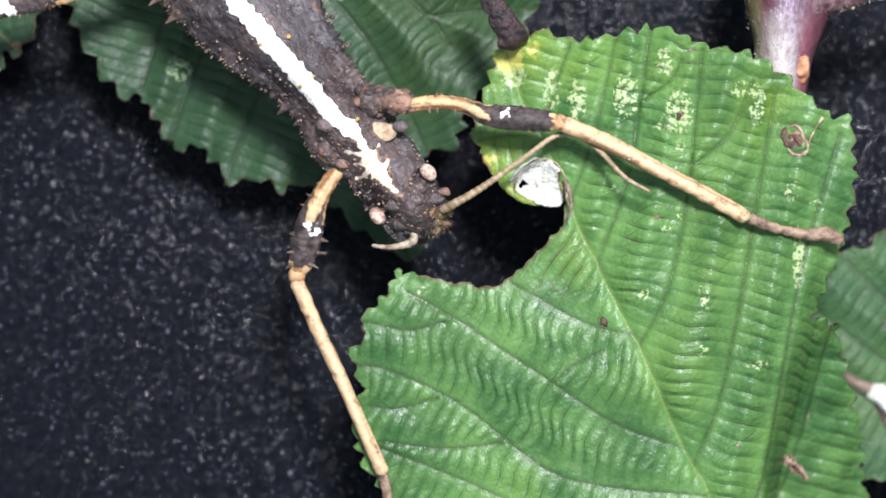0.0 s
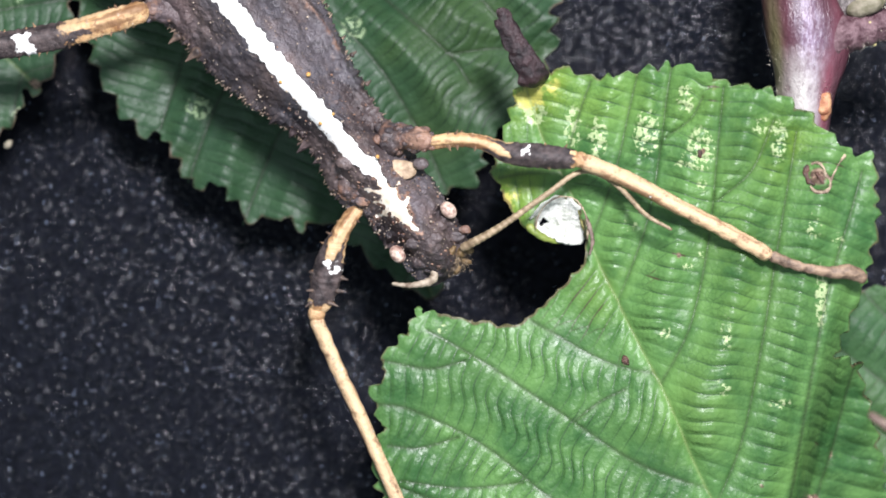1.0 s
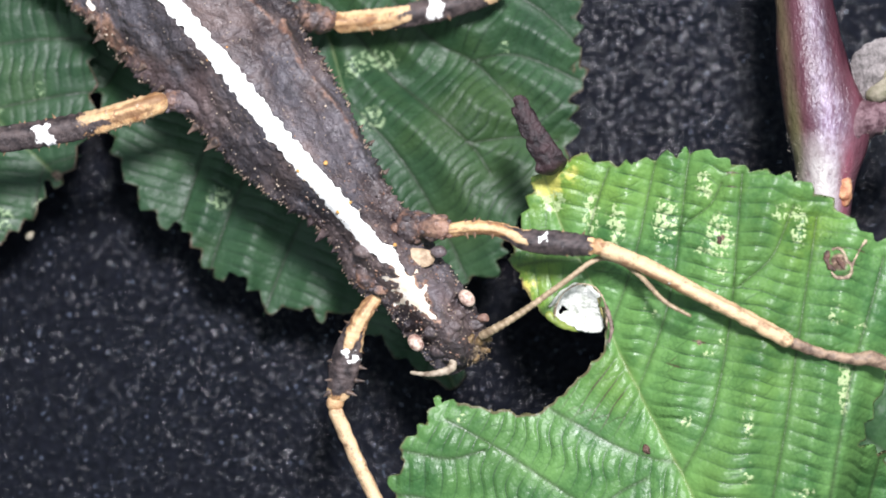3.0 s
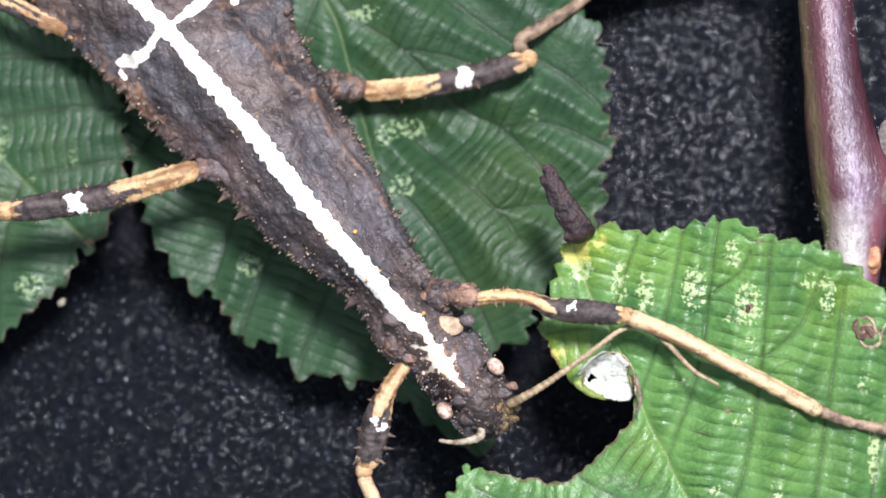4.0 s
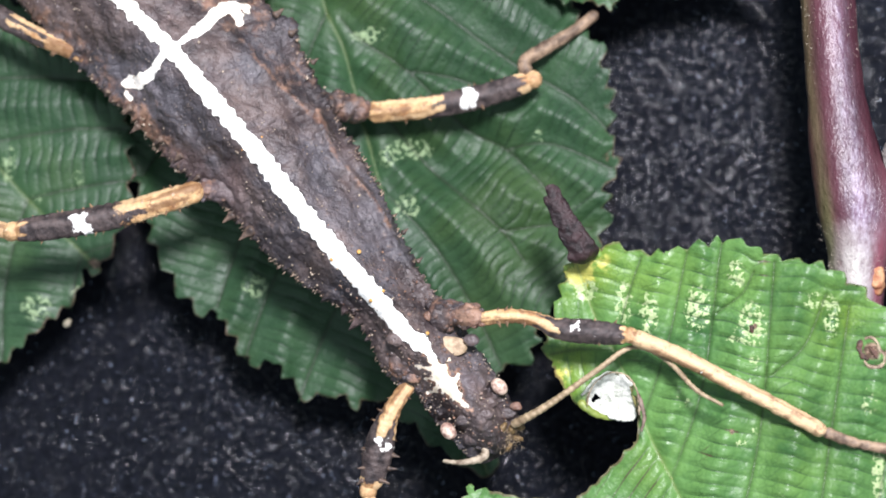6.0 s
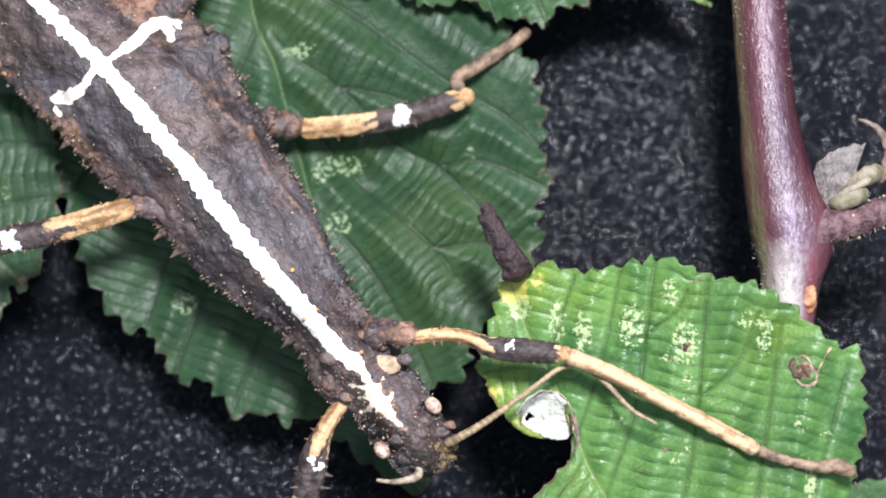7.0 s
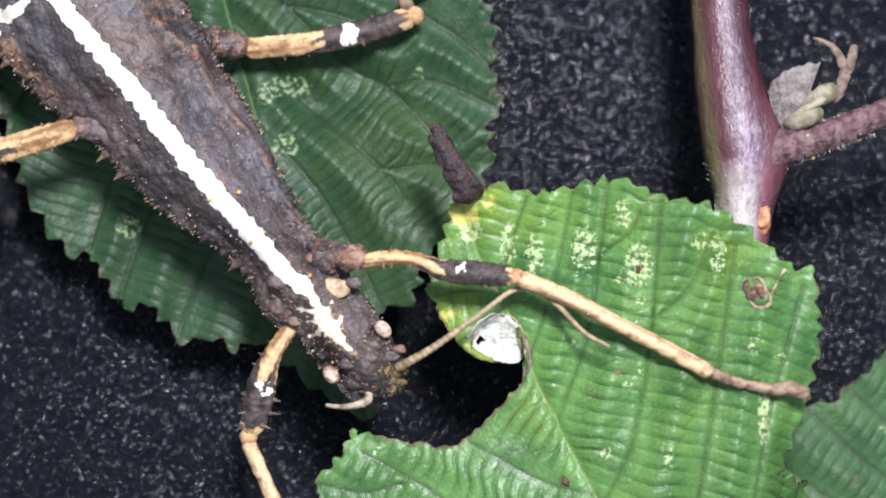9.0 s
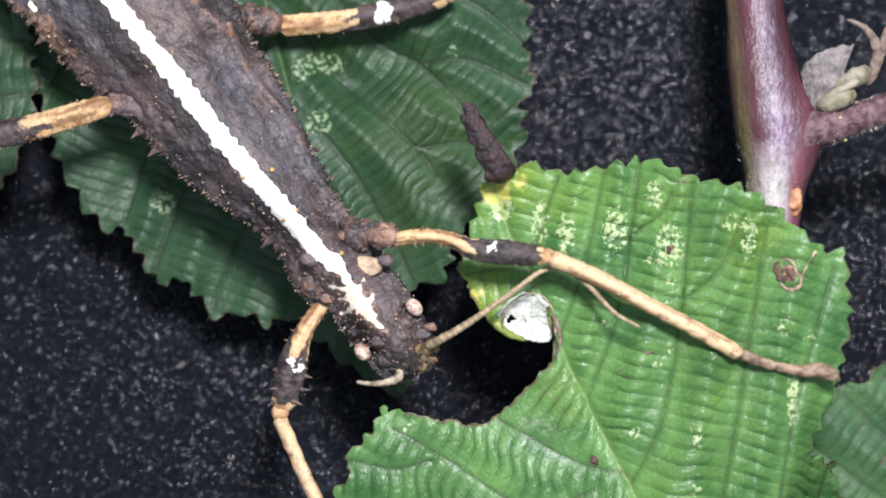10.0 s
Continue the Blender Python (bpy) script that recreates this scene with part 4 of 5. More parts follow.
    # the bud in the fork: two downy scales round a green core, and two dry stipules
    bud = thing("leaf_bud", "downy grey-green leaf bud in the fork of the cane", "bud")

    def sheet(name, foot, rim, depth, mat, label):
        """A papery scale between its foot and its ragged rim, hollowed and finely ribbed."""
        n, m = 34, 60
        a, b = np.meshgrid(np.linspace(0, 1, n), np.linspace(0, 1, m), indexing="ij")
        lower, upper = spline(foot, count=m), spline(rim, count=m)
        a = a * (1 + 0.035 * wobble(17 * b, 2.0) + 0.02 * wobble(47 * b, 5.0))
        v = lower[None] * (1 - a[..., None]) + upper[None] * a[..., None]
        v[..., 2] += depth * np.sin(np.pi * b) * np.sin(2.2 * a) + 0.02 * np.sin(70 * b + 3 * a) + 0.16 * wobble(7 * a, 9 * b)
        ob = part(name, v.reshape(-1, 3), grid_faces(n, m, False), mat, bud, label)
        ob.modifiers.new("thickness", "SOLIDIFY").thickness = 0.22 * MM

    sheet("bud_scale", [(40.5, 30.6, 29.2), (41.8, 30.9, 29.8), (43.6, 32.2, 30.2)], [(39.7, 34.2, 29.6), (40.4, 35.3, 30.2), (42.7, 36.7, 30.8), (45.3, 37.1, 31.0)], 0.7, BUD_GREY, "papery grey bud scale with a ragged rim")
    sheet("bud_scale", [(41.2, 29.6, 28.9), (42.0, 29.9, 29.4), (43.2, 30.4, 29.6)], [(40.6, 31.6, 29.8), (41.9, 33.6, 30.6), (44.2, 33.8, 31.0)], 0.5, BUD_GREY, "")
    for path, rad, mat in (([(41.5, 30.2, 29.2), (42.8, 30.6, 30.2), (44.3, 31.2, 30.6), (45.3, 32.0, 30.2)], [0.7, 1.05, 1.15, 0.6], BUD_GREEN), ([(43.0, 32.3, 30.0), (44.6, 33.0, 30.8), (46.0, 33.8, 31.0), (47.0, 34.4, 30.4)], [0.6, 0.95, 1.15, 0.55], BUD_GREEN),
                           ([(42.1, 31.1, 30.4), (43.6, 31.9, 31.2), (45.2, 32.8, 31.5), (46.3, 33.7, 31.4)], [0.25, 0.42, 0.5, 0.3], BUD_PINK)):
        v, f, _ = tube(path, rad, 18, 0.15, 1, 0.10, 1.6)
        part("bud_core", v, f, mat, bud)
    for path, rad in (([(46.8, 32.8, 29.8), (47.6, 34.6, 30.3), (47.9, 36.6, 30.7), (47.0, 38.6, 31), (45.8, 39.6, 31), (44.6, 40.0, 31)], [0.5, 0.6, 0.62, 0.5, 0.3, 0.1]), ([(47.4, 34.2, 29.8), (48.4, 36.2, 30.4), (48.8, 37.8, 30.8), (49.1, 39.3, 31)], [0.35, 0.34, 0.52, 0.5])):
        v, f, _ = tube(path, rad, 12, 0.12, 0.4, 0.18, 2.2)
        part("stipule", v, f, STALK, bud, "dry brown stipule")
    # down and yellow glands on the side shoot
    verts, faces = [], []
    for _ in range(420):
        k = r.uniform(0, 1)
        c = np.array([40.0 + 11 * k, 27.2 + 3.7 * k, 28.2])
        a = r.uniform(-0.9, 3.9)
        d = np.array([-0.32 * math.cos(a), 0.95 * math.cos(a), math.sin(a)])
        p = c + d * (2.0 - 0.45 * k)
        tip = p + d * r.uniform(0.15, 0.5) + 0.1 * r.normal(size=3)
        i = len(verts)
        verts += [p + (0.03, 0, 0), p + (-0.02, 0.03, 0), p + (-0.02, -0.03, 0), tip]
        faces += [[i, i + 1, i + 3], [i + 1, i + 2, i + 3], [i + 2, i, i + 3]]
    tagged(part("shoot_down", verts, faces, HAIR, cane, smooth=False), kind="stuff")
    for px, py, pz, rad in ((48.6, 28.7, 28.9, 0.3), (47.3, 28.2, 28.8, 0.22), (44.6, 26.6, 28.3, 0.2), (42.4, 26.2, 28.0, 0.22), (49.7, 29.3, 29.0, 0.2), (43.8, 28.9, 30.0, 0.2)):
        v, f, _ = tube([(px - rad, py, pz), (px, py, pz + 0.1), (px + rad, py + 0.1, pz)], [0.6 * rad, rad, 0.5 * rad], 8, 0.08)
        part("gland", v, f, GLAND, cane, "yellow gland")


build_cane()


def build_curl():
    """A pale dry curl with a brown stalk at the outer side of the large leaf."""
    curl = thing("dry_leaf_curl", "pale dried curl of leaf with a brown stalk end", "dry leaf")
    v, f, _ = tube([(40.9, -13.6, 52), (42.8, -14.3, 52.4), (46.2, -16.2, 51.6), (51, -18.4, 50)], [0.6, 1.5, 2.0, 2.0], 18, 0.3, 0.6, 0.2, 0.8)
    part("curl_blade", v, f, FELT, curl)
    v, f, _ = tube([(39.0, -12.1, 51.4), (40.1, -13.0, 51.8), (41.8, -13.9, 52.0)], [0.35, 0.55, 0.8], 10, 0.2, 1, 0.1, 2)
    part("stalk_end", v, f, STALK, curl)
    v, f, _ = tube([(42.0, -14.9, 51.6), (43.6, -17.2, 51.0), (45.6, -20.4, 50.0), (49.0, -24.0, 49.0)], [0.3, 0.6, 0.7, 0.7], 12, 0.2, 0.8, 0.2, 1.4)
    part("dry_edge", v, f, STALK, curl, "dry brown edge")


build_curl()


# ---- the stick insect ----
# ridge line of the body from tail to head: x, y, ridge height, edge height, belly height, width to its left and right flank
SPINE = [(-70.3, 77.5, 29, 23, 17, 7.9, 10.4), (-62.5, 69.5, 29.5, 23, 17, 8.2, 11.5), (-54.4, 61.0, 30, 23.5, 17, 8.4, 12.1), (-46.4, 53.0, 30.5, 24, 17.5, 8.6, 11.9), (-41.4, 48.0, 30.8, 24, 17.5, 8.6, 11.7), (-38.8, 45.5, 30.8, 24, 17.5, 8.4, 12.1),
         (-34.2, 40.1, 31, 24, 17.5, 8.2, 11.6), (-28.5, 33.6, 31, 24, 17.5, 6.5, 9.7), (-22.0, 25.9, 31, 24.5, 18, 5.8, 8.2), (-16.9, 20.2, 30.8, 25, 19, 3.8, 6.3), (-13.8, 16.7, 30.6, 25.5, 20.5, 3.2, 5.2),
         (-11.6, 14.1, 30.6, 25.5, 21, 4.3, 5.2), (-9.4, 11.6, 30.2, 25.5, 21.5, 4.4, 5.0), (-8.2, 10.2, 29.9, 25.5, 22, 3.6, 4.7), (-6.4, 7.9, 30.4, 26, 22, 3.8, 4.7), (-3.8, 4.9, 30.0, 26, 22.5, 3.7, 4.0), (-2.3, 2.9, 28.8, 25.5, 22.5, 3.5, 3.5), (-1.2, 1.3, 27.2, 25, 23, 2.8, 2.8)]
# raised folds of the skin on both flanks, and sunken ones between them: path, height, width
FOLDS = [([(-22.8, 39.9), (-20.5, 34.4), (-16.0, 29.5), (-12.4, 23.1), (-9.9, 20.3)], 0.95, 0.5), ([(-43.2, 43.4), (-39.2, 38.2), (-33.9, 32.9), (-28.7, 27.7), (-24.1, 23.2)], 0.6, 0.7),
         ([(-30.1, 45.6), (-25.5, 41.0), (-22.6, 38.4)], 0.6, 0.8), ([(-25.5, 38.5), (-22.0, 31.5), (-17.0, 25.5)], -0.6, 1.0), ([(-34.5, 52.0), (-31.5, 46.5), (-28.0, 43.0)], 0.6, 0.8), ([(-8.0, 4.9), (-5.8, 5.0), (-4.5, 5.9), (-3.2, 7.2), (-2.6, 8.4)], -0.8, 0.4), ([(-7.6, 12.9), (-5.2, 14.2)], -0.4, 0.35), ([(-3.9, 9.9), (-5.0, 8.9)], 0.4, 0.5), ([(-37.5, 38.5), (-32.0, 31.5), (-27.0, 26.8)], -0.5, 0.9)]
SPINE_S = np.concatenate([[0], np.cumsum(np.linalg.norm(np.diff(np.array(SPINE)[:, :2], axis=0), axis=1))])


def spine_at(s):
    """Smooth values along the ridge line at distances s, with the unit vectors ahead and to the wide flank."""
    q = spline(np.array(SPINE), step=0.05)
    d = np.concatenate([[0], np.cumsum(np.linalg.norm(np.diff(q[:, :2], axis=0), axis=1))])
    v = np.stack([np.interp(s, d, q[:, k]) for k in range(7)], 1)
    ahead = np.stack([np.interp(s, d, g) for g in np.gradient(q[:, :2], axis=0).T], 1)
    ahead /= np.linalg.norm(ahead, axis=1, keepdims=True)
    return v, ahead, np.stack([-ahead[:, 1], ahead[:, 0]], 1)


def skin(s, a, v):
    """Height of the back at share a (-1 to 1) of the flank's width."""
    keel = np.exp(-(np.abs(a) * np.where(np.less(a, 0), v[:, 5], v[:, 6]) / 1.4) ** 2) * 0.3
    return v[:, 3] + (v[:, 2] - v[:, 3]) * (1 - np.abs(a) ** 1.45) + keel - 0.5 * np.exp(-((np.abs(a) - 0.62) / 0.16) ** 2)


def segment(name, s0, s1, parent, half=52, taper=(0.5, 0.5), waist=(0.72, 0.72), extra=None, rough=1.0, ragged=1.0):
    """One ring of the body between two distances along the spine."""
    n = int((s1 - s0) / 0.16)
    s = np.linspace(s0, s1, n)
    v, ahead, flank = spine_at(s)
    shut = np.ones(n)
    for gap, least in (((s - s0) / taper[0], waist[0]), ((s1 - s) / taper[1], waist[1])):
        gap = np.clip(gap, 0, 1)
        shut = np.minimum(shut, least + (1 - least) * np.sqrt(np.clip(1 - (1 - gap) ** 2, 0, 1)))
    tops, fields = [], {"chalk": [], "tan": []}
    aa = np.concatenate([np.linspace(-1, 1, half), np.linspace(1, -1, 26)[1:-1]])
    for k, a in enumerate(aa):
        w = np.where(a < 0, v[:, 5], v[:, 6]) * a
        jag = 0.0
        if abs(a) > 0.9:
            jag = np.abs(wobble(2.6 * s + 7, 3.0 * np.sign(a))) ** 2 * (0.7 if a < 0 else 0.35) + 0.16 * np.sin(9 * s) * np.sin(2.3 * s)
        w = w + ragged * np.sign(a) * jag * (abs(a) > 0.9)
        # thorny lobe over the middle leg's base
        w = w + 1.5 * max(0.0, (a - 0.7) / 0.3) * np.exp(-((s - SPINE_S[4] - 8.0) / 1.5) ** 2)
        if k < half:
            z = skin(s, a, v)
        else:
            z = v[:, 3] - (v[:, 3] - v[:, 4]) * (1 - abs(a) ** 2.2)
        mid = v[:, 3]
        x, y = v[:, 0] + flank[:, 0] * w * (0.45 + 0.55 * shut), v[:, 1] + flank[:, 1] * w * (0.45 + 0.55 * shut)
        z = mid + (z - mid) * shut
        if k < half:
            lump = 0.42 * wobble(0.45 * x, 0.45 * y) + 0.22 * wobble(1.3 * x + 4, 1.3 * y) + 0.12 * wobble(3.1 * x, 3.1 * y + 3) + 0.08 * wobble(7 * x, 7 * y + 9)
            for fold, high, wide in FOLDS:
                lump = lump + high * np.exp(-(near_path(x, y, fold, [0.0]) / wide) ** 2)
            z = z + rough * lump * np.clip((np.abs(w) - 1.15) / 1.2, 0.03, 1)
        tops.append(np.stack([x, y, z], 1))
        off = np.abs(w)
        c, t = extra(s, w, x, y) if extra else (off * 0 - 1, off * 0)
        if k >= half:
            c = c * 0 - 1
        fields["chalk"].append(c)
        fields["tan"].append(t)
    m = len(aa)
    verts = np.stack(tops, 1).reshape(-1, 3)
    faces = grid_faces(n, m).tolist() + [list(range(m))[::-1], [(n - 1) * m + j for j in range(m)]]
    return part(name, verts, faces, CUTICLE, parent, fields={k: np.stack(f, 1).reshape(-1) for k, f in fields.items()})


def near_path(x, y, path, half):
    p = spline(path, step=0.2)
    d, k = nearest(x, y, p)
    return np.interp(k / max(len(p) - 1, 1), np.linspace(0, 1, len(half)), half) - d


def stripe(s, w, x, y):
    """Chalky stripe along the ridge, the two short arms across the hind body, and tan patches low on the flanks."""
    c = near_path(x, y, [p[:2] for p in SPINE[:12]] + [(-9.9, 12.9)], [1.05, 1.0, 0.95, 0.92, 0.95, 1.04, 1.1, 1.12, 1.0]) + 0.11 * np.sin(3.1 * s + 2 * np.sin(0.7 * s) + np.sign(w)) + 0.06 * np.sin(5.3 * s + np.sign(w) + 1.7 * np.sin(1.9 * s))
    c = np.where(np.hypot(x + 8.3, y - 10.8) < 2.6, np.maximum(c, near_path(x, y, [(-10.2, 13.2), (-8.6, 11.4)], [1.0, 0.35])), c)
    for arm, half in (([(-39.4, 46.0), (-40.6, 44.4), (-42.4, 43.1), (-44.2, 43.0), (-45.3, 43.0)], [0.25, 0.55, 0.78, 0.78, 0.55]), ([(-45.2, 41.9), (-44.8, 41.4)], [0.5, 0.35]),
                      ([(-38.0, 46.4), (-35.8, 48.8), (-33.9, 51.3), (-32.4, 52.1)], [0.4, 0.68, 0.85, 0.85]), ([(-32.3, 51.0), (-31.9, 49.9)], [0.62, 0.5]), ([(-31.3, 51.9), (-31.0, 51.2)], [0.55, 0.4])):
        c = np.maximum(c, near_path(x, y, arm, half) + 0.14 * wobble(2.6 * x, 2.6 * y))
    rear = np.clip((50 - s) / 8, 0, 1)
    tan = np.clip((np.abs(w) - 5.2) / 5, 0, 0.28) + 0.3 * np.exp(-((s - 49) / 5) ** 2) * np.clip((-w - 4.5) / 2.5, 0, 1) + rear * (0.20 + 0.25 * np.clip((w - 2) / 6, 0, 1)) + 0.18 * np.exp(-((s - 54) / 4) ** 2) * np.clip((w - 5) / 4, 0, 1)
    for fold, high, wide in FOLDS[:3]:
        tan = tan + 0.30 * np.exp(-(near_path(x, y, fold, [0.0]) / 0.35) ** 2)
    return c, tan


def head_marks(s, w, x, y):
    """Ragged creamy patch that runs on from the stripe and ends in a point."""
    c = near_path(x, y, [(-9.8, 12.4), (-9.1, 11.6), (-8.2, 10.2), (-7.4, 8.8), (-6.3, 7.6), (-5.5, 6.6), (-4.7, 5.8)], [0.5, 0.4, 0.75, 1.0, 0.9, 0.5, 0.05])
    for spike in ([(-7.4, 8.6), (-8.6, 7.9), (-9.5, 7.7)], [(-8.2, 10.2), (-9.4, 10.3), (-10.5, 10.5)], [(-6.6, 8.2), (-6.1, 9.2), (-6.0, 10.1)], [(-8.0, 9.3), (-9.6, 9.2)], [(-7.6, 10.2), (-7.0, 11.2)]):
        c = np.maximum(c, near_path(x, y, spike, [0.45, 0.28, 0.10]))
    c = c + 0.16 * wobble(4.5 * x, 4.5 * y) + 0.10 * wobble(9 * x, 9 * y)
    t = 0.30 * np.clip((x + 3.2) / 2, 0, 1)
    t = np.maximum(t, 0.60 * np.exp(-np.clip(c - 0.05, 0, None) / 0.35))
    t = np.where(c > 0, np.maximum(t, 0.80 + 0.35 * wobble(3 * x, 3 * y)), t)
    return c, np.where(c > -0.25, t, np.minimum(t, 0.3))


def pronotum_marks(s, w, x, y):
    c, t = stripe(s, w, x, y)
    c2, t2 = head_marks(s, w, x, y)
    t = np.where(c2 > np.maximum(c, 0), t2, t)
    c = np.maximum(c, c2)
    t = t + 0.30 * np.clip(0.4 + wobble(1.1 * x, 1.1 * y), 0, 1) * np.clip((w - 0.8) / 1.2, 0, 1)
    return c, t + 0.75 * np.exp(-((x + 7.0) / 1.3) ** 2 - ((y - 12.6) / 0.9) ** 2)


def ball(cx, cy, cz, rx, ry, rz, n=14, m=20):
    a, b = np.meshgrid(np.linspace(0, np.pi, n), np.linspace(0, 2 * np.pi, m, endpoint=False), indexing="ij")
    v = np.stack([cx + rx * np.sin(a) * np.cos(b), cy + ry * np.sin(a) * np.sin(b), cz + rz * np.cos(a)], -1).reshape(-1, 3)
    return v, grid_faces(n, m)


def granulated(v, f, tan, seats, r, sizes, plain_tan):
    """Adds small domes to a skin, some of them pale, seated at the points given."""
    verts, faces, shade, k = [v], [list(face) for face in f], [tan], len(v)
    for seat in seats:
        size = r.choice(sizes, p=(0.6, 0.28, 0.12))
        dv, df = ball(seat[0], seat[1], seat[2] - 0.3 * size, size, size * r.uniform(0.7, 1.0), size * 0.8, 6, 9)
        verts.append(dv)
        faces += [[j + k for j in face] for face in df.tolist()]
        shade.append(np.full(len(dv), r.choice((0.05, 0.3, 0.85), p=(0.5, 0.2, 0.3)) if size < 0.2 else plain_tan + r.uniform(-0.2, 0.2)))
        k += len(dv)
    return np.concatenate(verts), faces, np.concatenate(shade)


def build_insect():
    bug = thing("stick_insect", "dark knobbly stick insect with a chalk-white stripe, standing on bramble leaves", "insect")
    marks = SPINE_S
    segment("abdomen", 0, marks[4] + 1.5, bug, extra=stripe)
    segment("metathorax", marks[4] - 0.5, marks[7] - 1.5, bug, extra=stripe, taper=(1.2, 1.2))
    segment("mesothorax", marks[7] - 3.0, marks[10] + 0.6, bug, extra=stripe, taper=(1.0, 0.8))
    segment("pronotum", marks[10] - 0.2, marks[13] + 0.5, bug, extra=pronotum_marks, taper=(0.8, 0.8))
    segment("head", marks[13] - 0.3, marks[-1], bug, extra=head_marks, taper=(1.0, 1.4), waist=(0.78, 0.25), rough=1.7, ragged=0.45)
    # eyes
    for cx, cy, cz in ((-1.6, 8.35, 27.9), (-7.15, 3.6, 27.4)):
        v, f = ball(0, 0, 0, 1.05, 0.8, 0.85)
        out = math.atan2(cy - 5.6, cx + 4.6)
        c, k = math.cos(out), math.sin(out)
        v = np.stack([cx + c * v[:, 1] - k * v[:, 0], cy + k * v[:, 1] + c * v[:, 0], cz + v[:, 2]], 1)
        part("eye", v, f, EYE, bug, "round pinkish-brown eye")
    # a few orange beads beside the stripe
    for cx, cy, rad in ((-28.4, 35.7, 0.2), (-30.4, 34.3, 0.22), (-16.8, 22.9, 0.26), (-19.7, 22.1, 0.26), (-21.5, 24.5, 0.2), (-20.3, 25.8, 0.18), (-15.3, 17.6, 0.22), (-14.0, 18.6, 0.18), (-9.2, 14.0, 0.22)):
        v, f = ball(cx, cy, 30.45, rad, rad, 0.3, 8, 10)
        part("bead", v, f, BEAD, bug, "orange bead")
    # round knobs on the pronotum
    for cx, cy, cz, rad, tan in ((-6.9, 12.75, 28.0, 1.9, 0.92), (-6.7, 15.5, 29.9, 0.85, 0.30), (-4.3, 15.9, 30.4, 0.75, 0.62), (-4.8, 16.8, 30.0, 0.6, 0.5), (-3.3, 15.1, 30.3, 0.5, 0.6), (-12.6, 13.4, 27.2, 1.1, 0.3), (-10.9, 9.4, 27.6, 0.9, 0.4),
                                 (-4.6, 13.4, 28.6, 0.9, 0.35), (-0.8, 5.5, 28.6, 1.05, 0.25), (0.2, 6.2, 27.6, 0.7, 0.55), (-4.6, 2.7, 28.0, 0.95, 0.3), (-5.3, 4.7, 29.2, 0.9, 0.15), (-3.0, 5.3, 29.8, 0.9, 0.2), (-2.6, 6.6, 29.3, 0.8, 0.15)):
        q = spline(np.array(SPINE)[:, :2], step=0.1)
        near = np.argmin(np.hypot(q[:, 0] - cx, q[:, 1] - cy))
        along = np.array([0.1 * near * SPINE_S[-1] / (0.1 * (len(q) - 1))])
        here, ahead, flank = spine_at(along)
        off = float((cx - here[0, 0]) * flank[0, 0] + (cy - here[0, 1]) * flank[0, 1])
        share = off / (here[0, 5] if off < 0 else here[0, 6])
        if abs(share) < 0.95:
            cz = float(skin(along, share, here)[0]) + (0.22 if tan > 0.9 else 0.30)
        v, f = ball(cx, cy, cz - 0.35, rad, rad * (0.6 if tan > 0.9 else 0.72), rad * (0.22 if tan > 0.9 else 0.5), 22, 30)
        v = v + (0.06 * wobble(3 * v[:, 0], 3 * v[:, 1], 3 * v[:, 2]))[:, None]
        part("knob", v, f, PLATE if tan > 0.9 else CUTICLE, bug, fields={"chalk": [-1.0] * len(v), "tan": [1.3 * tan] * len(v)})
    # granules that crust the pronotum and the head
    r = np.random.default_rng(29)
    along = r.uniform(SPINE_S[9] - 1.0, SPINE_S[-1] - 0.6, 900)
    share = r.uniform(-0.97, 0.97, len(along))
    here, ahead, flank = spine_at(along)
    off = share * np.where(share < 0, here[:, 5], here[:, 6])
    gx, gy = here[:, 0] + flank[:, 0] * off, here[:, 1] + flank[:, 1] * off
    bare = pronotum_marks(along, off, gx, gy)[0] < -0.35
    seats = np.stack([gx, gy, skin(along, share, here)], 1)[bare]
    v, f, tan = granulated(np.zeros((0, 3)), [], np.zeros(0), seats, r, (0.09, 0.16, 0.30), 0.3)
    tagged(part("granular_crust", v, f, CUTICLE, bug, fields={"chalk": 0 * tan - 1, "tan": tan}), kind="stuff")
    # mouthparts: short blunt palps and jaws
    r = np.random.default_rng(31)
    for cx, cy, cz, k in ((-2.3, 4.0, 27.8, 0.8), (-1.5, 2.8, 27.0, 0.95), (-0.2, 3.9, 27.2, 0.9), (0.7, 4.0, 26.6, 0.7), (-0.7, 2.0, 26.0, 0.9), (-2.4, 1.9, 26.2, 0.7), (-3.0, 3.0, 27.2, 0.8), (-1.2, 3.9, 27.8, 0.7), (0.3, 2.8, 26.0, 0.7), (-1.6, 1.5, 25.4, 0.7)):
        a = r.uniform(0, 6.28)
        v, f, _ = tube([(cx - 0.4 * math.cos(a), cy - 0.4 * math.sin(a), cz), (cx, cy, cz + 0.3), (cx + 0.6 * math.cos(a), cy + 0.6 * math.sin(a), cz - 0.3)], [0.38 * k, 0.5 * k, 0.28 * k], 12, 0.10, 1, 0.3, 3)
        part("mouthpart", v, f, MOUTH, bug)
    verts, faces = [], []
    for _ in range(520):
        c = np.array([-1.2 + 0.75 * r.normal(), 3.0 + 0.6 * r.normal(), 27.2 + 0.4 * r.normal()])
        d = np.array([r.normal(0.25, 0.6), r.normal(-0.5, 0.6), r.normal(0.4, 0.5)])
        d *= r.uniform(0.2, 0.5) / np.linalg.norm(d)
        k = len(verts)
        verts += [c + (0.035, 0, 0), c + (-0.02, 0.03, 0), c + (-0.02, -0.03, 0), c + d]
        faces += [[k, k + 1, k + 3], [k + 1, k + 2, k + 3], [k + 2, k, k + 3]]
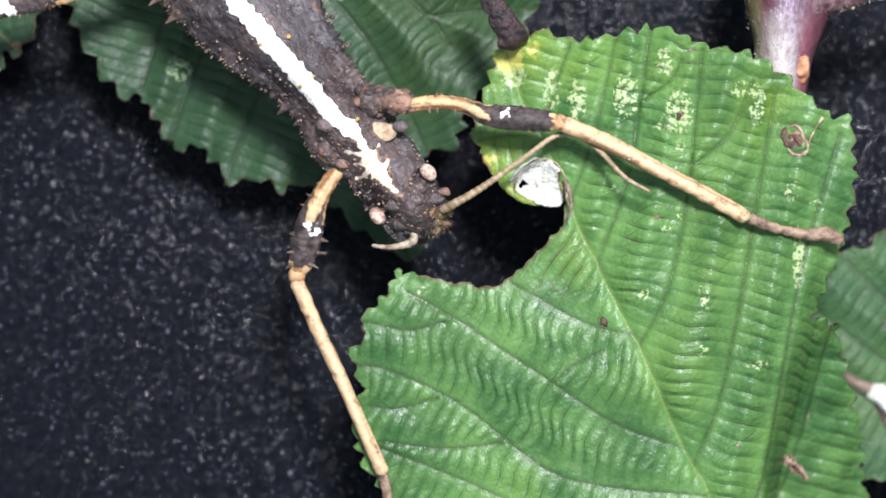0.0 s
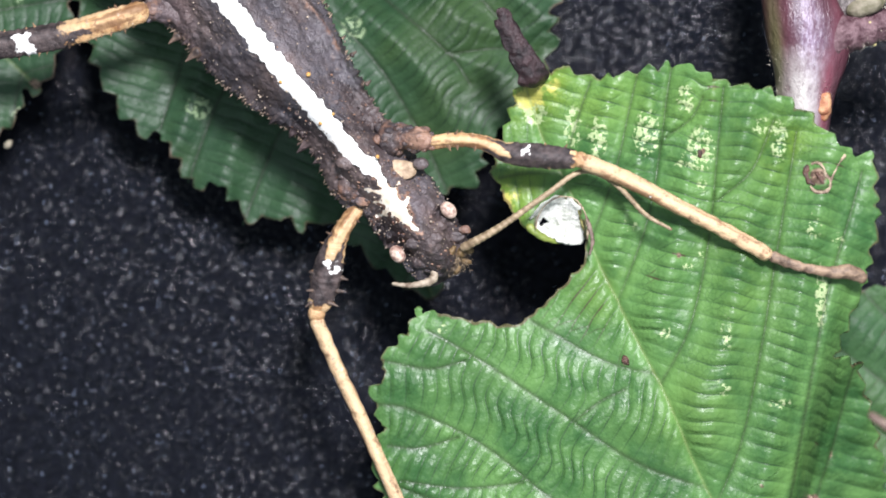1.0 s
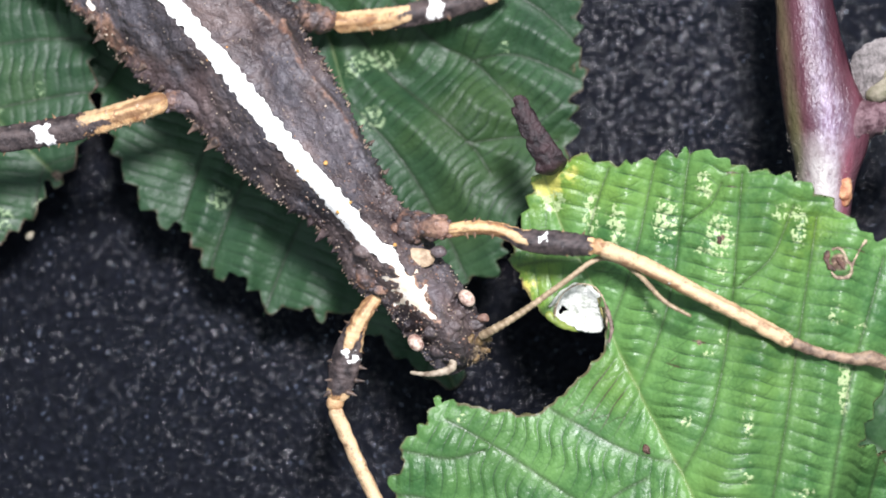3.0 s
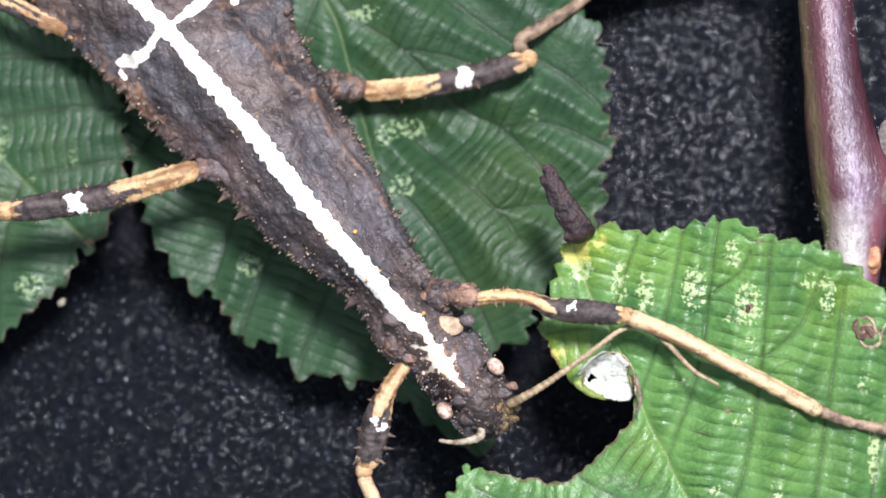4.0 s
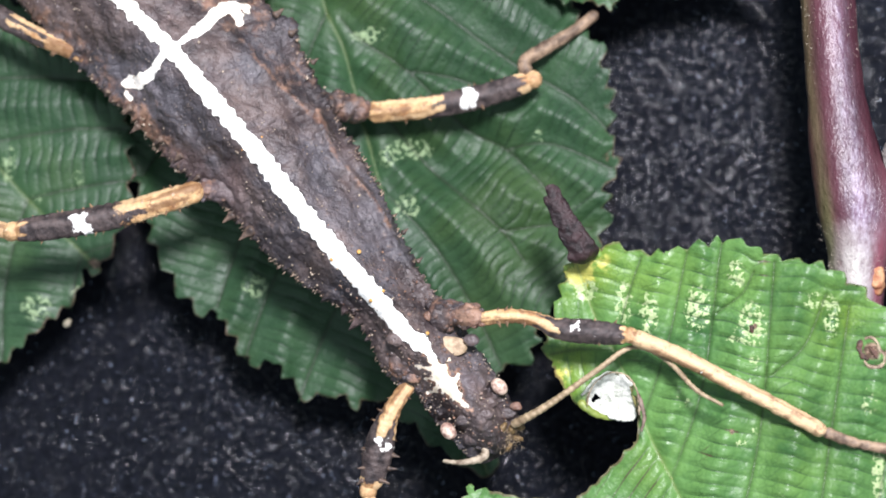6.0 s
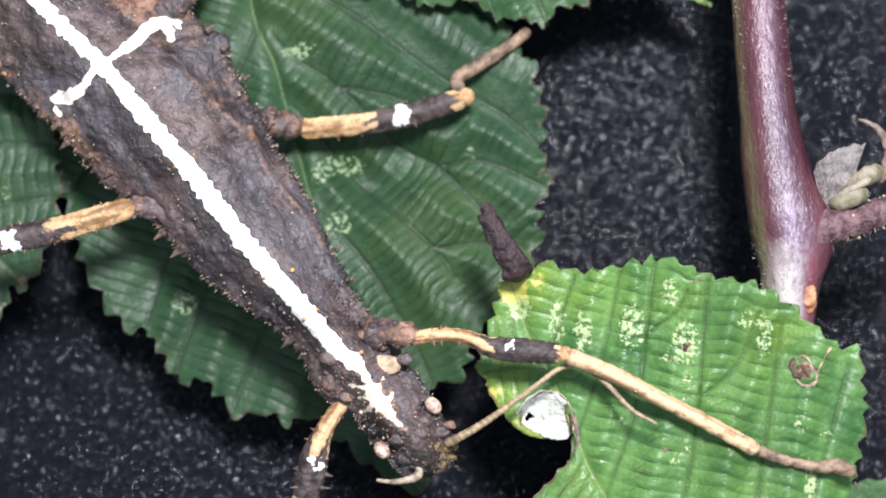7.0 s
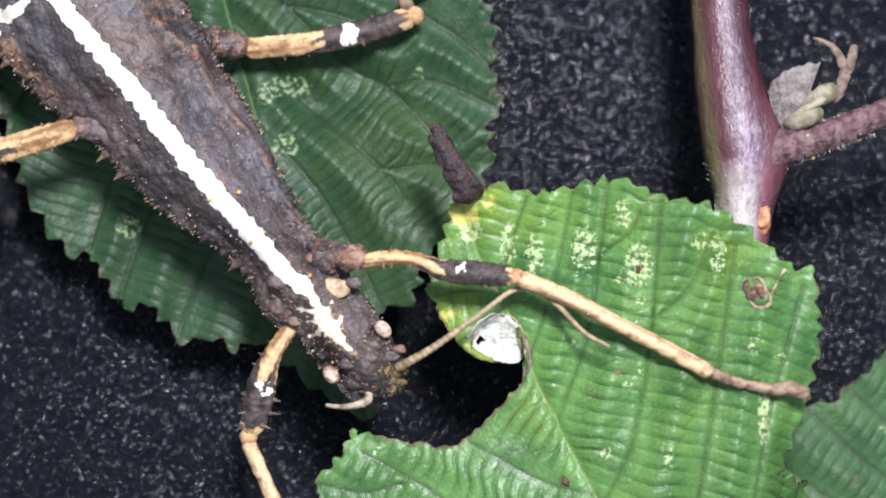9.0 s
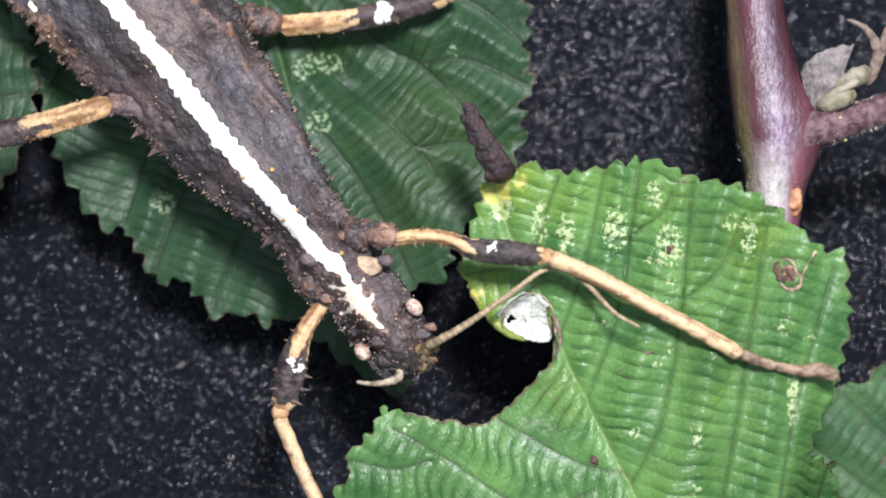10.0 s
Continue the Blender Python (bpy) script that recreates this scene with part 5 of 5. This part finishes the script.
    tagged(part("mouth_hairs", verts, faces, MOUTH_HAIR, bug, smooth=False), kind="stuff")
    # antennae, of many short beads
    for path, rad in (([(-0.2, 4.2, 28), (1.0, 4.8, 29), (4.0, 6.5, 30), (8.9, 9.9, 31.2), (12.2, 12.2, 31.3), (14.6, 12.0, 31.3), (16.9, 10.3, 32.2), (19.2, 7.7, 33.4), (22.0, 6.0, 34)], [0.52, 0.42, 0.35, 0.31, 0.29, 0.28, 0.27, 0.25, 0.16]),
                      ([(-3.0, 2.4, 27), (-3.3, 0.9, 27.4), (-4.4, 0.4, 27.6), (-6.1, 0.2, 27.6), (-7.8, 0.4, 27.4)], [0.45, 0.5, 0.38, 0.26, 0.2])):
        v, f, u = tube(path, rad, 12, 0.11)
        p = spline(path, step=0.11)
        c = np.repeat(p, 12, 0)
        s = np.repeat(np.arange(len(p)) * 0.11, 12)
        v = c + (v - c) * (1 + 0.07 * np.sin(2 * np.pi * s / 0.7))[:, None]
        part("antenna", v, f, ANTENNA if v[:, 0].max() > 2 else PALE_ANTENNA, bug)

    def leg(name, coxa, femur, fr, tibia, tr, tarsus=None, soot=(0.45, 0.97), chalk=(), spines=14, pale=0.9, seed=1, tint=0.0):
        r = np.random.default_rng(seed)
        v, f, u = tube(femur, fr, 20, 0.12, 0.85, 0.05, 2.6, 0.09)
        dark = np.clip((u - soot[0] + 0.10) / 0.20, 0, 1) * np.clip((soot[1] - u + 0.02) / 0.07, 0, 1)
        white = np.zeros(len(v))
        for cx, cy, rad in chalk:
            white = np.maximum(white, 1.3 - np.hypot(v[:, 0] - cx, v[:, 1] - cy) / rad)
        white = white * (v[:, 2] > np.interp(u, np.linspace(0, 1, len(femur)), np.array(femur)[:, 2]) - 0.3)
        a = np.tile(np.linspace(0, 2 * np.pi, 20, endpoint=False), len(v) // 20)
        grain = np.clip(0.5 + 0.9 * wobble(2.6 * np.cos(a) + seed, 2.6 * np.sin(a), 7 * u) + 0.3 * wobble(9 * a, 25 * u), 0, 1)
        dark = np.clip(dark + (dark > 0.02) * (dark < 0.98) * 1.1 * (grain - 0.5), 0, 1)
        limb = part(name, v, f, LEG, bug, fields={"soot": dark, "chalk": white, "pale": 0 * u, "streak": grain})
        v, f, u = tube(coxa[0], coxa[1], 28, 0.12, 0.9, 0.17, 1.4)
        tan = (0.36 + 0.34 * u) if name == "front_leg" else (0.20 + 0.36 * u)
        lumps = (0.12, 0.32, 0.62) if name == "front_leg" else (0.12, 0.22, 0.40)
        v, f, tan = granulated(v, f, tan, v[r.integers(0, len(v), 90)], r, lumps, 0.42)
        part("coxa", v, f, CUTICLE, limb, fields={"chalk": 0 * tan - 1, "tan": tan})
        v, f, u = tube(tibia, tr, 14, 0.2, 0.85, 0.07, 1.4, 0.06)
        ta = np.tile(np.linspace(0, 2 * np.pi, 14, endpoint=False), len(v) // 14)
        part("tibia", v, f, SHANK if tint else LEG, limb, fields={"soot": tint + 0.25 * (np.sin(u * 31 + 2) > 0.55), "chalk": 0 * u, "pale": pale * np.ones(len(u)), "streak": 0.1 + 0.8 * np.clip(0.5 + 0.8 * wobble(3 * np.cos(ta) + seed, 3 * np.sin(ta), 6 * u), 0, 1)})
        kx = np.array(femur[-1])
        v, f = ball(*kx, fr[-1] * 0.98, fr[-1] * 0.98, fr[-1] * 0.9)
        part("knee", v, f, LEG, limb, fields={"soot": [0.0] * len(v), "chalk": [0.0] * len(v), "pale": [0.2] * len(v), "streak": [0.6] * len(v)})
        if tarsus:
            v, f, u = tube(tarsus[0], tarsus[1], 12, 0.15, 0.8, 0.12, 2)
            part("tarsus", v, f, SHANK, limb)
        # thorns along both edges of the femur
        p = spline(femur, count=100)
        rr = np.interp(np.linspace(0, 1, 100), np.linspace(0, 1, len(fr)), fr)
        for _ in range(spines):
            k = int(r.uniform(8, 92))
            t = p[min(k + 2, 99)] - p[k - 2]
            t /= np.linalg.norm(t)
            sd = np.array([-t[1], t[0], 0]) * r.choice((-1, 1))
            b = p[k] + sd * rr[k] * 0.8 + (0, 0, r.uniform(-0.2, 0.3))
            tip = b + sd * r.uniform(0.4, 0.85) + t * r.uniform(-0.1, 0.4)
            v = [b + t * 0.28, b - t * 0.28, b + (0, 0, 0.25), b - (0, 0, 0.25), tip]
            part("thorn", v, [[0, 2, 4], [2, 1, 4], [1, 3, 4], [3, 0, 4]], THORN, limb, smooth=False)

    leg("front_leg", ([(-9.4, 16.0, 27.0), (-6.6, 16.3, 28.2), (-4.6, 15.9, 29.2), (-3.0, 15.4, 29.8)], [2.1, 1.7, 1.25, 1.2, 1.0]),
        [(-3.6, 15.5, 29.8), (-1.2, 15.8, 30.4), (1.4, 15.6, 31.2), (3.4, 14.9, 31.8), (4.7, 14.3, 32), (8.4, 13.9, 32.4), (12.4, 13.5, 32.8)], [0.75, 0.72, 0.72, 0.78, 1.15, 1.25, 1.15, 0.9],
        [(12.4, 13.5, 32.8), (17.8, 11.2, 32.8), (22.5, 8.7, 32.8), (27.8, 5.9, 32.7), (32.7, 3.2, 32.2)], [0.85, 0.85, 0.8, 0.78, 0.78, 0.8],
        ([(32.4, 3.4, 32.2), (35.6, 2.2, 31.9), (38.7, 1.6, 31.8), (41.4, 1.5, 31.6), (42.9, 0.6, 31.2)], [0.6, 0.58, 0.5, 0.6, 0.85, 0.6]), (0.47, 0.98), ((6.3, 14.3, 0.36), (6.7, 14.5, 0.36), (6.9, 14.9, 0.26), (6.2, 13.9, 0.24), (7.0, 14.1, 0.2)), 10, seed=2)
    leg("front_leg", ([(-10.7, 12.6, 26.5), (-12.2, 11.0, 26.8), (-12.2, 9.4, 26.2)], [1.9, 1.6, 1.1]),
        [(-10.6, 10.6, 24.0), (-11.6, 8.7, 25.6), (-12.7, 7.1, 26), (-13.9, 5.0, 25.6), (-14.7, 2.6, 25), (-15.3, 0.2, 24.5), (-16.2, -2.9, 24)], [0.76, 0.78, 0.82, 0.92, 1.2, 1.5, 1.55, 1.35, 1.0],
        [(-16.4, -3.2, 24), (-14.0, -8.6, 24.4), (-11.5, -13.8, 24.8), (-9.0, -19.4, 25), (-6.5, -25.0, 25)], [0.78, 0.76, 0.74, 0.72, 0.72, 0.74],
        ([(-6.6, -24.8, 25), (-6.0, -28.0, 24.8), (-5.9, -31, 24.4)], [0.62, 0.55, 0.5]), (0.50, 0.95), ((-14.8, 2.6, 0.5), (-13.8, 2.0, 0.5), (-14.4, 1.6, 0.42)), 16, seed=3)
    leg("middle_leg", ([(-29.0, 39.6, 25), (-24.4, 41.2, 22.4), (-21.6, 42.0, 19.6), (-17.6, 41.5, 18.4)], [3.2, 2.9, 2.1, 1.75, 1.7, 1.4]),
        [(-18.2, 41.5, 18.3), (-14.4, 41.9, 18), (-10.7, 42.3, 18), (-6.2, 43.2, 18), (-2.0, 44.4, 18), (1.5, 45.6, 18)], [1.15, 1.2, 1.2, 1.3, 1.35, 1.3, 1.25, 1.1],
        [(0.9, 46.0, 18.2), (0.5, 47.6, 18.2), (1.8, 48.8, 17.6), (6.0, 51.7, 16.2), (9.2, 54.4, 15.4)], [0.8, 0.75, 0.8, 0.7, 0.65, 0.62],
        None, (0.37, 0.94), ((-6.6, 42.3, 0.6), (-6.3, 43.0, 0.8), (-6.1, 43.9, 0.85), (-6.5, 44.5, 0.6), (-5.6, 42.6, 0.55), (-5.4, 43.6, 0.6)), 14, 0.05, 4, 0.38)
    leg("middle_leg", ([(-28.5, 30.4, 23.6), (-31.5, 30.6, 24.6), (-34.0, 30.7, 25.5), (-35.9, 30.5, 26.2)], [2.2, 1.9, 1.4, 1.2]),
        [(-35.2, 30.6, 26.6), (-39.8, 29.0, 27), (-44.2, 27.7, 27), (-50.0, 26.6, 27), (-56.3, 25.8, 27)], [1.2, 1.3, 1.35, 1.45, 1.45, 1.4, 1.15],
        [(-56.5, 25.7, 27), (-59.3, 26.6, 26.6), (-62.6, 28.4, 25.5), (-67.2, 30.6, 23), (-73.0, 29.0, 20)], [0.85, 0.85, 0.8, 0.78, 0.75],
        None, (0.37, 0.95), ((-48.5, 26.5, 1.0), (-47.7, 25.9, 0.85), (-49.4, 27.2, 0.5), (-48.1, 27.5, 0.45)), 26, 0.5, 5)
    leg("hind_leg", ([(-43.5, 43.4, 24), (-46.0, 44.8, 24), (-49.0, 46.5, 24)], [1.6, 1.7, 1.3]),
        [(-48.4, 46.0, 24), (-52.6, 47.6, 24), (-56.8, 49.4, 24), (-63.7, 52.9, 24), (-74.1, 57.2, 24)], [0.9, 1.0, 1.2, 1.3, 1.3],
        [(-74, 57.2, 24), (-80, 60, 22), (-88, 62, 15)], [0.85, 0.8, 0.7], None, (0.34, 0.95), (), 14, 0.5, 6)
    leg("hind_leg", ([(-33.6, 51.8, 25), (-32.1, 53.9, 24.5), (-30.0, 55.6, 24)], [1.7, 1.8, 1.4]),
        [(-30.5, 55.2, 24), (-29.1, 58.1, 24), (-27.5, 62.5, 24), (-25.5, 67.0, 24), (-21.2, 75.3, 24)], [1.2, 1.3, 1.3, 1.35, 1.3],
        [(-21.2, 75.3, 24), (-18, 80, 22), (-14, 86, 17)], [0.85, 0.8, 0.7], None, (0.5, 0.95), (), 14, 0.5, 7)

    # broad spines round the dark end of one front femur
    for bx, by, tx, ty in ((-15.7, 1.3, -17.0, 1.7), (-16.0, -0.3, -17.3, -0.4), (-13.6, 1.1, -12.6, 0.8), (-14.1, -0.4, -12.8, -0.5), (-15.0, -1.6, -13.7, -2.1), (-16.6, -1.6, -17.4, -2.2)):
        v, f, _ = tube([(tx, ty, 25.0), (0.5 * (tx + bx), 0.5 * (ty + by), 24.9), (bx, by, 24.8)], [0.04, 0.18, 0.42], 8, 0.1)
        part("spine", v, f, DARK_THORN, bug)
    # the larger thorns of the ragged flank
    for tx, ty, size in ((-46.0, 42.6, 0.7), (-45.6, 39.5, 1.0), (-44.6, 37.3, 1.0), (-41.6, 36.0, 0.8), (-39.3, 34.0, 0.9), (-36.9, 31.6, 0.8), (-33.0, 26.9, 1.1), (-31.0, 24.9, 1.4), (-28.2, 24.0, 0.8), (-24.6, 21.2, 0.8), (-21.4, 18.4, 0.7), (-18.3, 15.6, 0.7),
                         (-27.0, 52.0, 1.0), (-25.4, 49.6, 0.8), (-23.0, 46.2, 0.7), (-12.0, 26.2, 0.6), (-10.2, 22.9, 0.6)):
        near = np.array(SPINE)[:, :2]
        q = spline(near, step=0.5)
        d = q[np.argmin(np.hypot(q[:, 0] - tx, q[:, 1] - ty))] - (tx, ty)
        d = d / np.linalg.norm(d)
        v, f, _ = tube([(tx, ty, 25.2), (tx + 0.5 * size * d[0], ty + 0.5 * size * d[1], 25.3), (tx + 1.6 * size * d[0], ty + 1.6 * size * d[1], 25.4)], [0.05, 0.3 * size, 0.75 * size], 10, 0.12, 0.7, 0.2, 3.0)
        part("flank_thorn", v, f, DARK_THORN, bug)

    # pale-tipped tubercles over the back and along the flanks
    verts, faces = [], []
    r = np.random.default_rng(41)
    count = 1100
    s = r.uniform(12, SPINE_S[-1] - 2.0, count)
    v, ahead, flank = spine_at(s)
    a = np.where(r.random(count) < 0.42, np.sign(r.normal(0, 1, count)) * r.uniform(0.9, 1.05, count), r.uniform(-0.95, 0.95, count))
    a = np.where(np.abs(a) < 0.22, np.sign(a) * 0.24, a)
    w = np.where(a < 0, v[:, 5], v[:, 6]) * a
    z = skin(s, np.clip(a, -1, 1), v) + 0.05
    extra = 90
    s2 = r.uniform(SPINE_S[13] - 1, SPINE_S[-1] - 1.0, extra)
    v2, ahead2, flank2 = spine_at(s2)
    a2 = np.clip(r.normal(0, 0.55, extra), -0.95, 0.95)
    a2 = np.where(np.abs(a2) < 0.3, 0.5 * np.sign(a2) + a2, a2)
    s, v, flank, a = np.concatenate([s, s2]), np.concatenate([v, v2]), np.concatenate([flank, flank2]), np.concatenate([a, a2])
    w = np.concatenate([w, np.where(a2 < 0, v2[:, 5], v2[:, 6]) * a2])
    z = np.concatenate([z, skin(s2, a2, v2) + 0.25])
    for k in range(count + extra):
        size = r.choice((0.06, 0.09, 0.12, 0.19), p=(0.38, 0.35, 0.2, 0.07))
        c = np.array([v[k, 0] + flank[k, 0] * w[k], v[k, 1] + flank[k, 1] * w[k], z[k]])
        out = np.array([*(flank[k] * np.sign(a[k])), 0.5]) if abs(a[k]) > 0.88 else np.array([0, 0, 1.0])
        out = out / np.linalg.norm(out)
        i = len(verts)
        q = [c + (size, 0, 0), c + (0, size, 0), c + (-size, 0, 0), c + (0, -size, 0)]
        verts += q + [c + out * size * r.uniform(0.9, 1.6), c - (0, 0, size)]
        for j in range(4):
            faces += [[i + j, i + (j + 1) % 4, i + 4], [i + (j + 1) % 4, i + j, i + 5]]
    # small pale-tipped thorns in a ragged row along each flank
    tagged(part("skin_grain", verts, faces, TUBERCLE, bug), kind="stuff")
    verts, faces = [], []
    count = 260
    s = r.uniform(38, SPINE_S[-1] - 14.0, count)
    v, ahead, flank = spine_at(s)
    a = np.where(r.random(count) < 0.62, -1.0, 1.0)
    w = np.where(a < 0, v[:, 5], v[:, 6]) * a * r.uniform(0.93, 1.02, count)
    for k in range(count):
        size = r.uniform(0.10, 0.24)
        c = np.array([v[k, 0] + flank[k, 0] * w[k], v[k, 1] + flank[k, 1] * w[k], v[k, 3] + r.uniform(-0.1, 0.9)])
        out = np.array([*(flank[k] * a[k]), r.uniform(0.1, 0.9)]) + 0.3 * r.normal(size=3)
        out = out / np.linalg.norm(out) * r.uniform(0.25, 0.7)
        t = np.array([*ahead[k], 0]) * size
        i = len(verts)
        verts += [c + t, c + (0, 0, size), c - t, c - (0, 0, size), c + out]
        faces += [[i, i + 1, i + 4], [i + 1, i + 2, i + 4], [i + 2, i + 3, i + 4], [i + 3, i, i + 4]]
    tagged(part("flank_grain", verts, faces, FLANK_THORN, bug), kind="stuff")


build_insect()
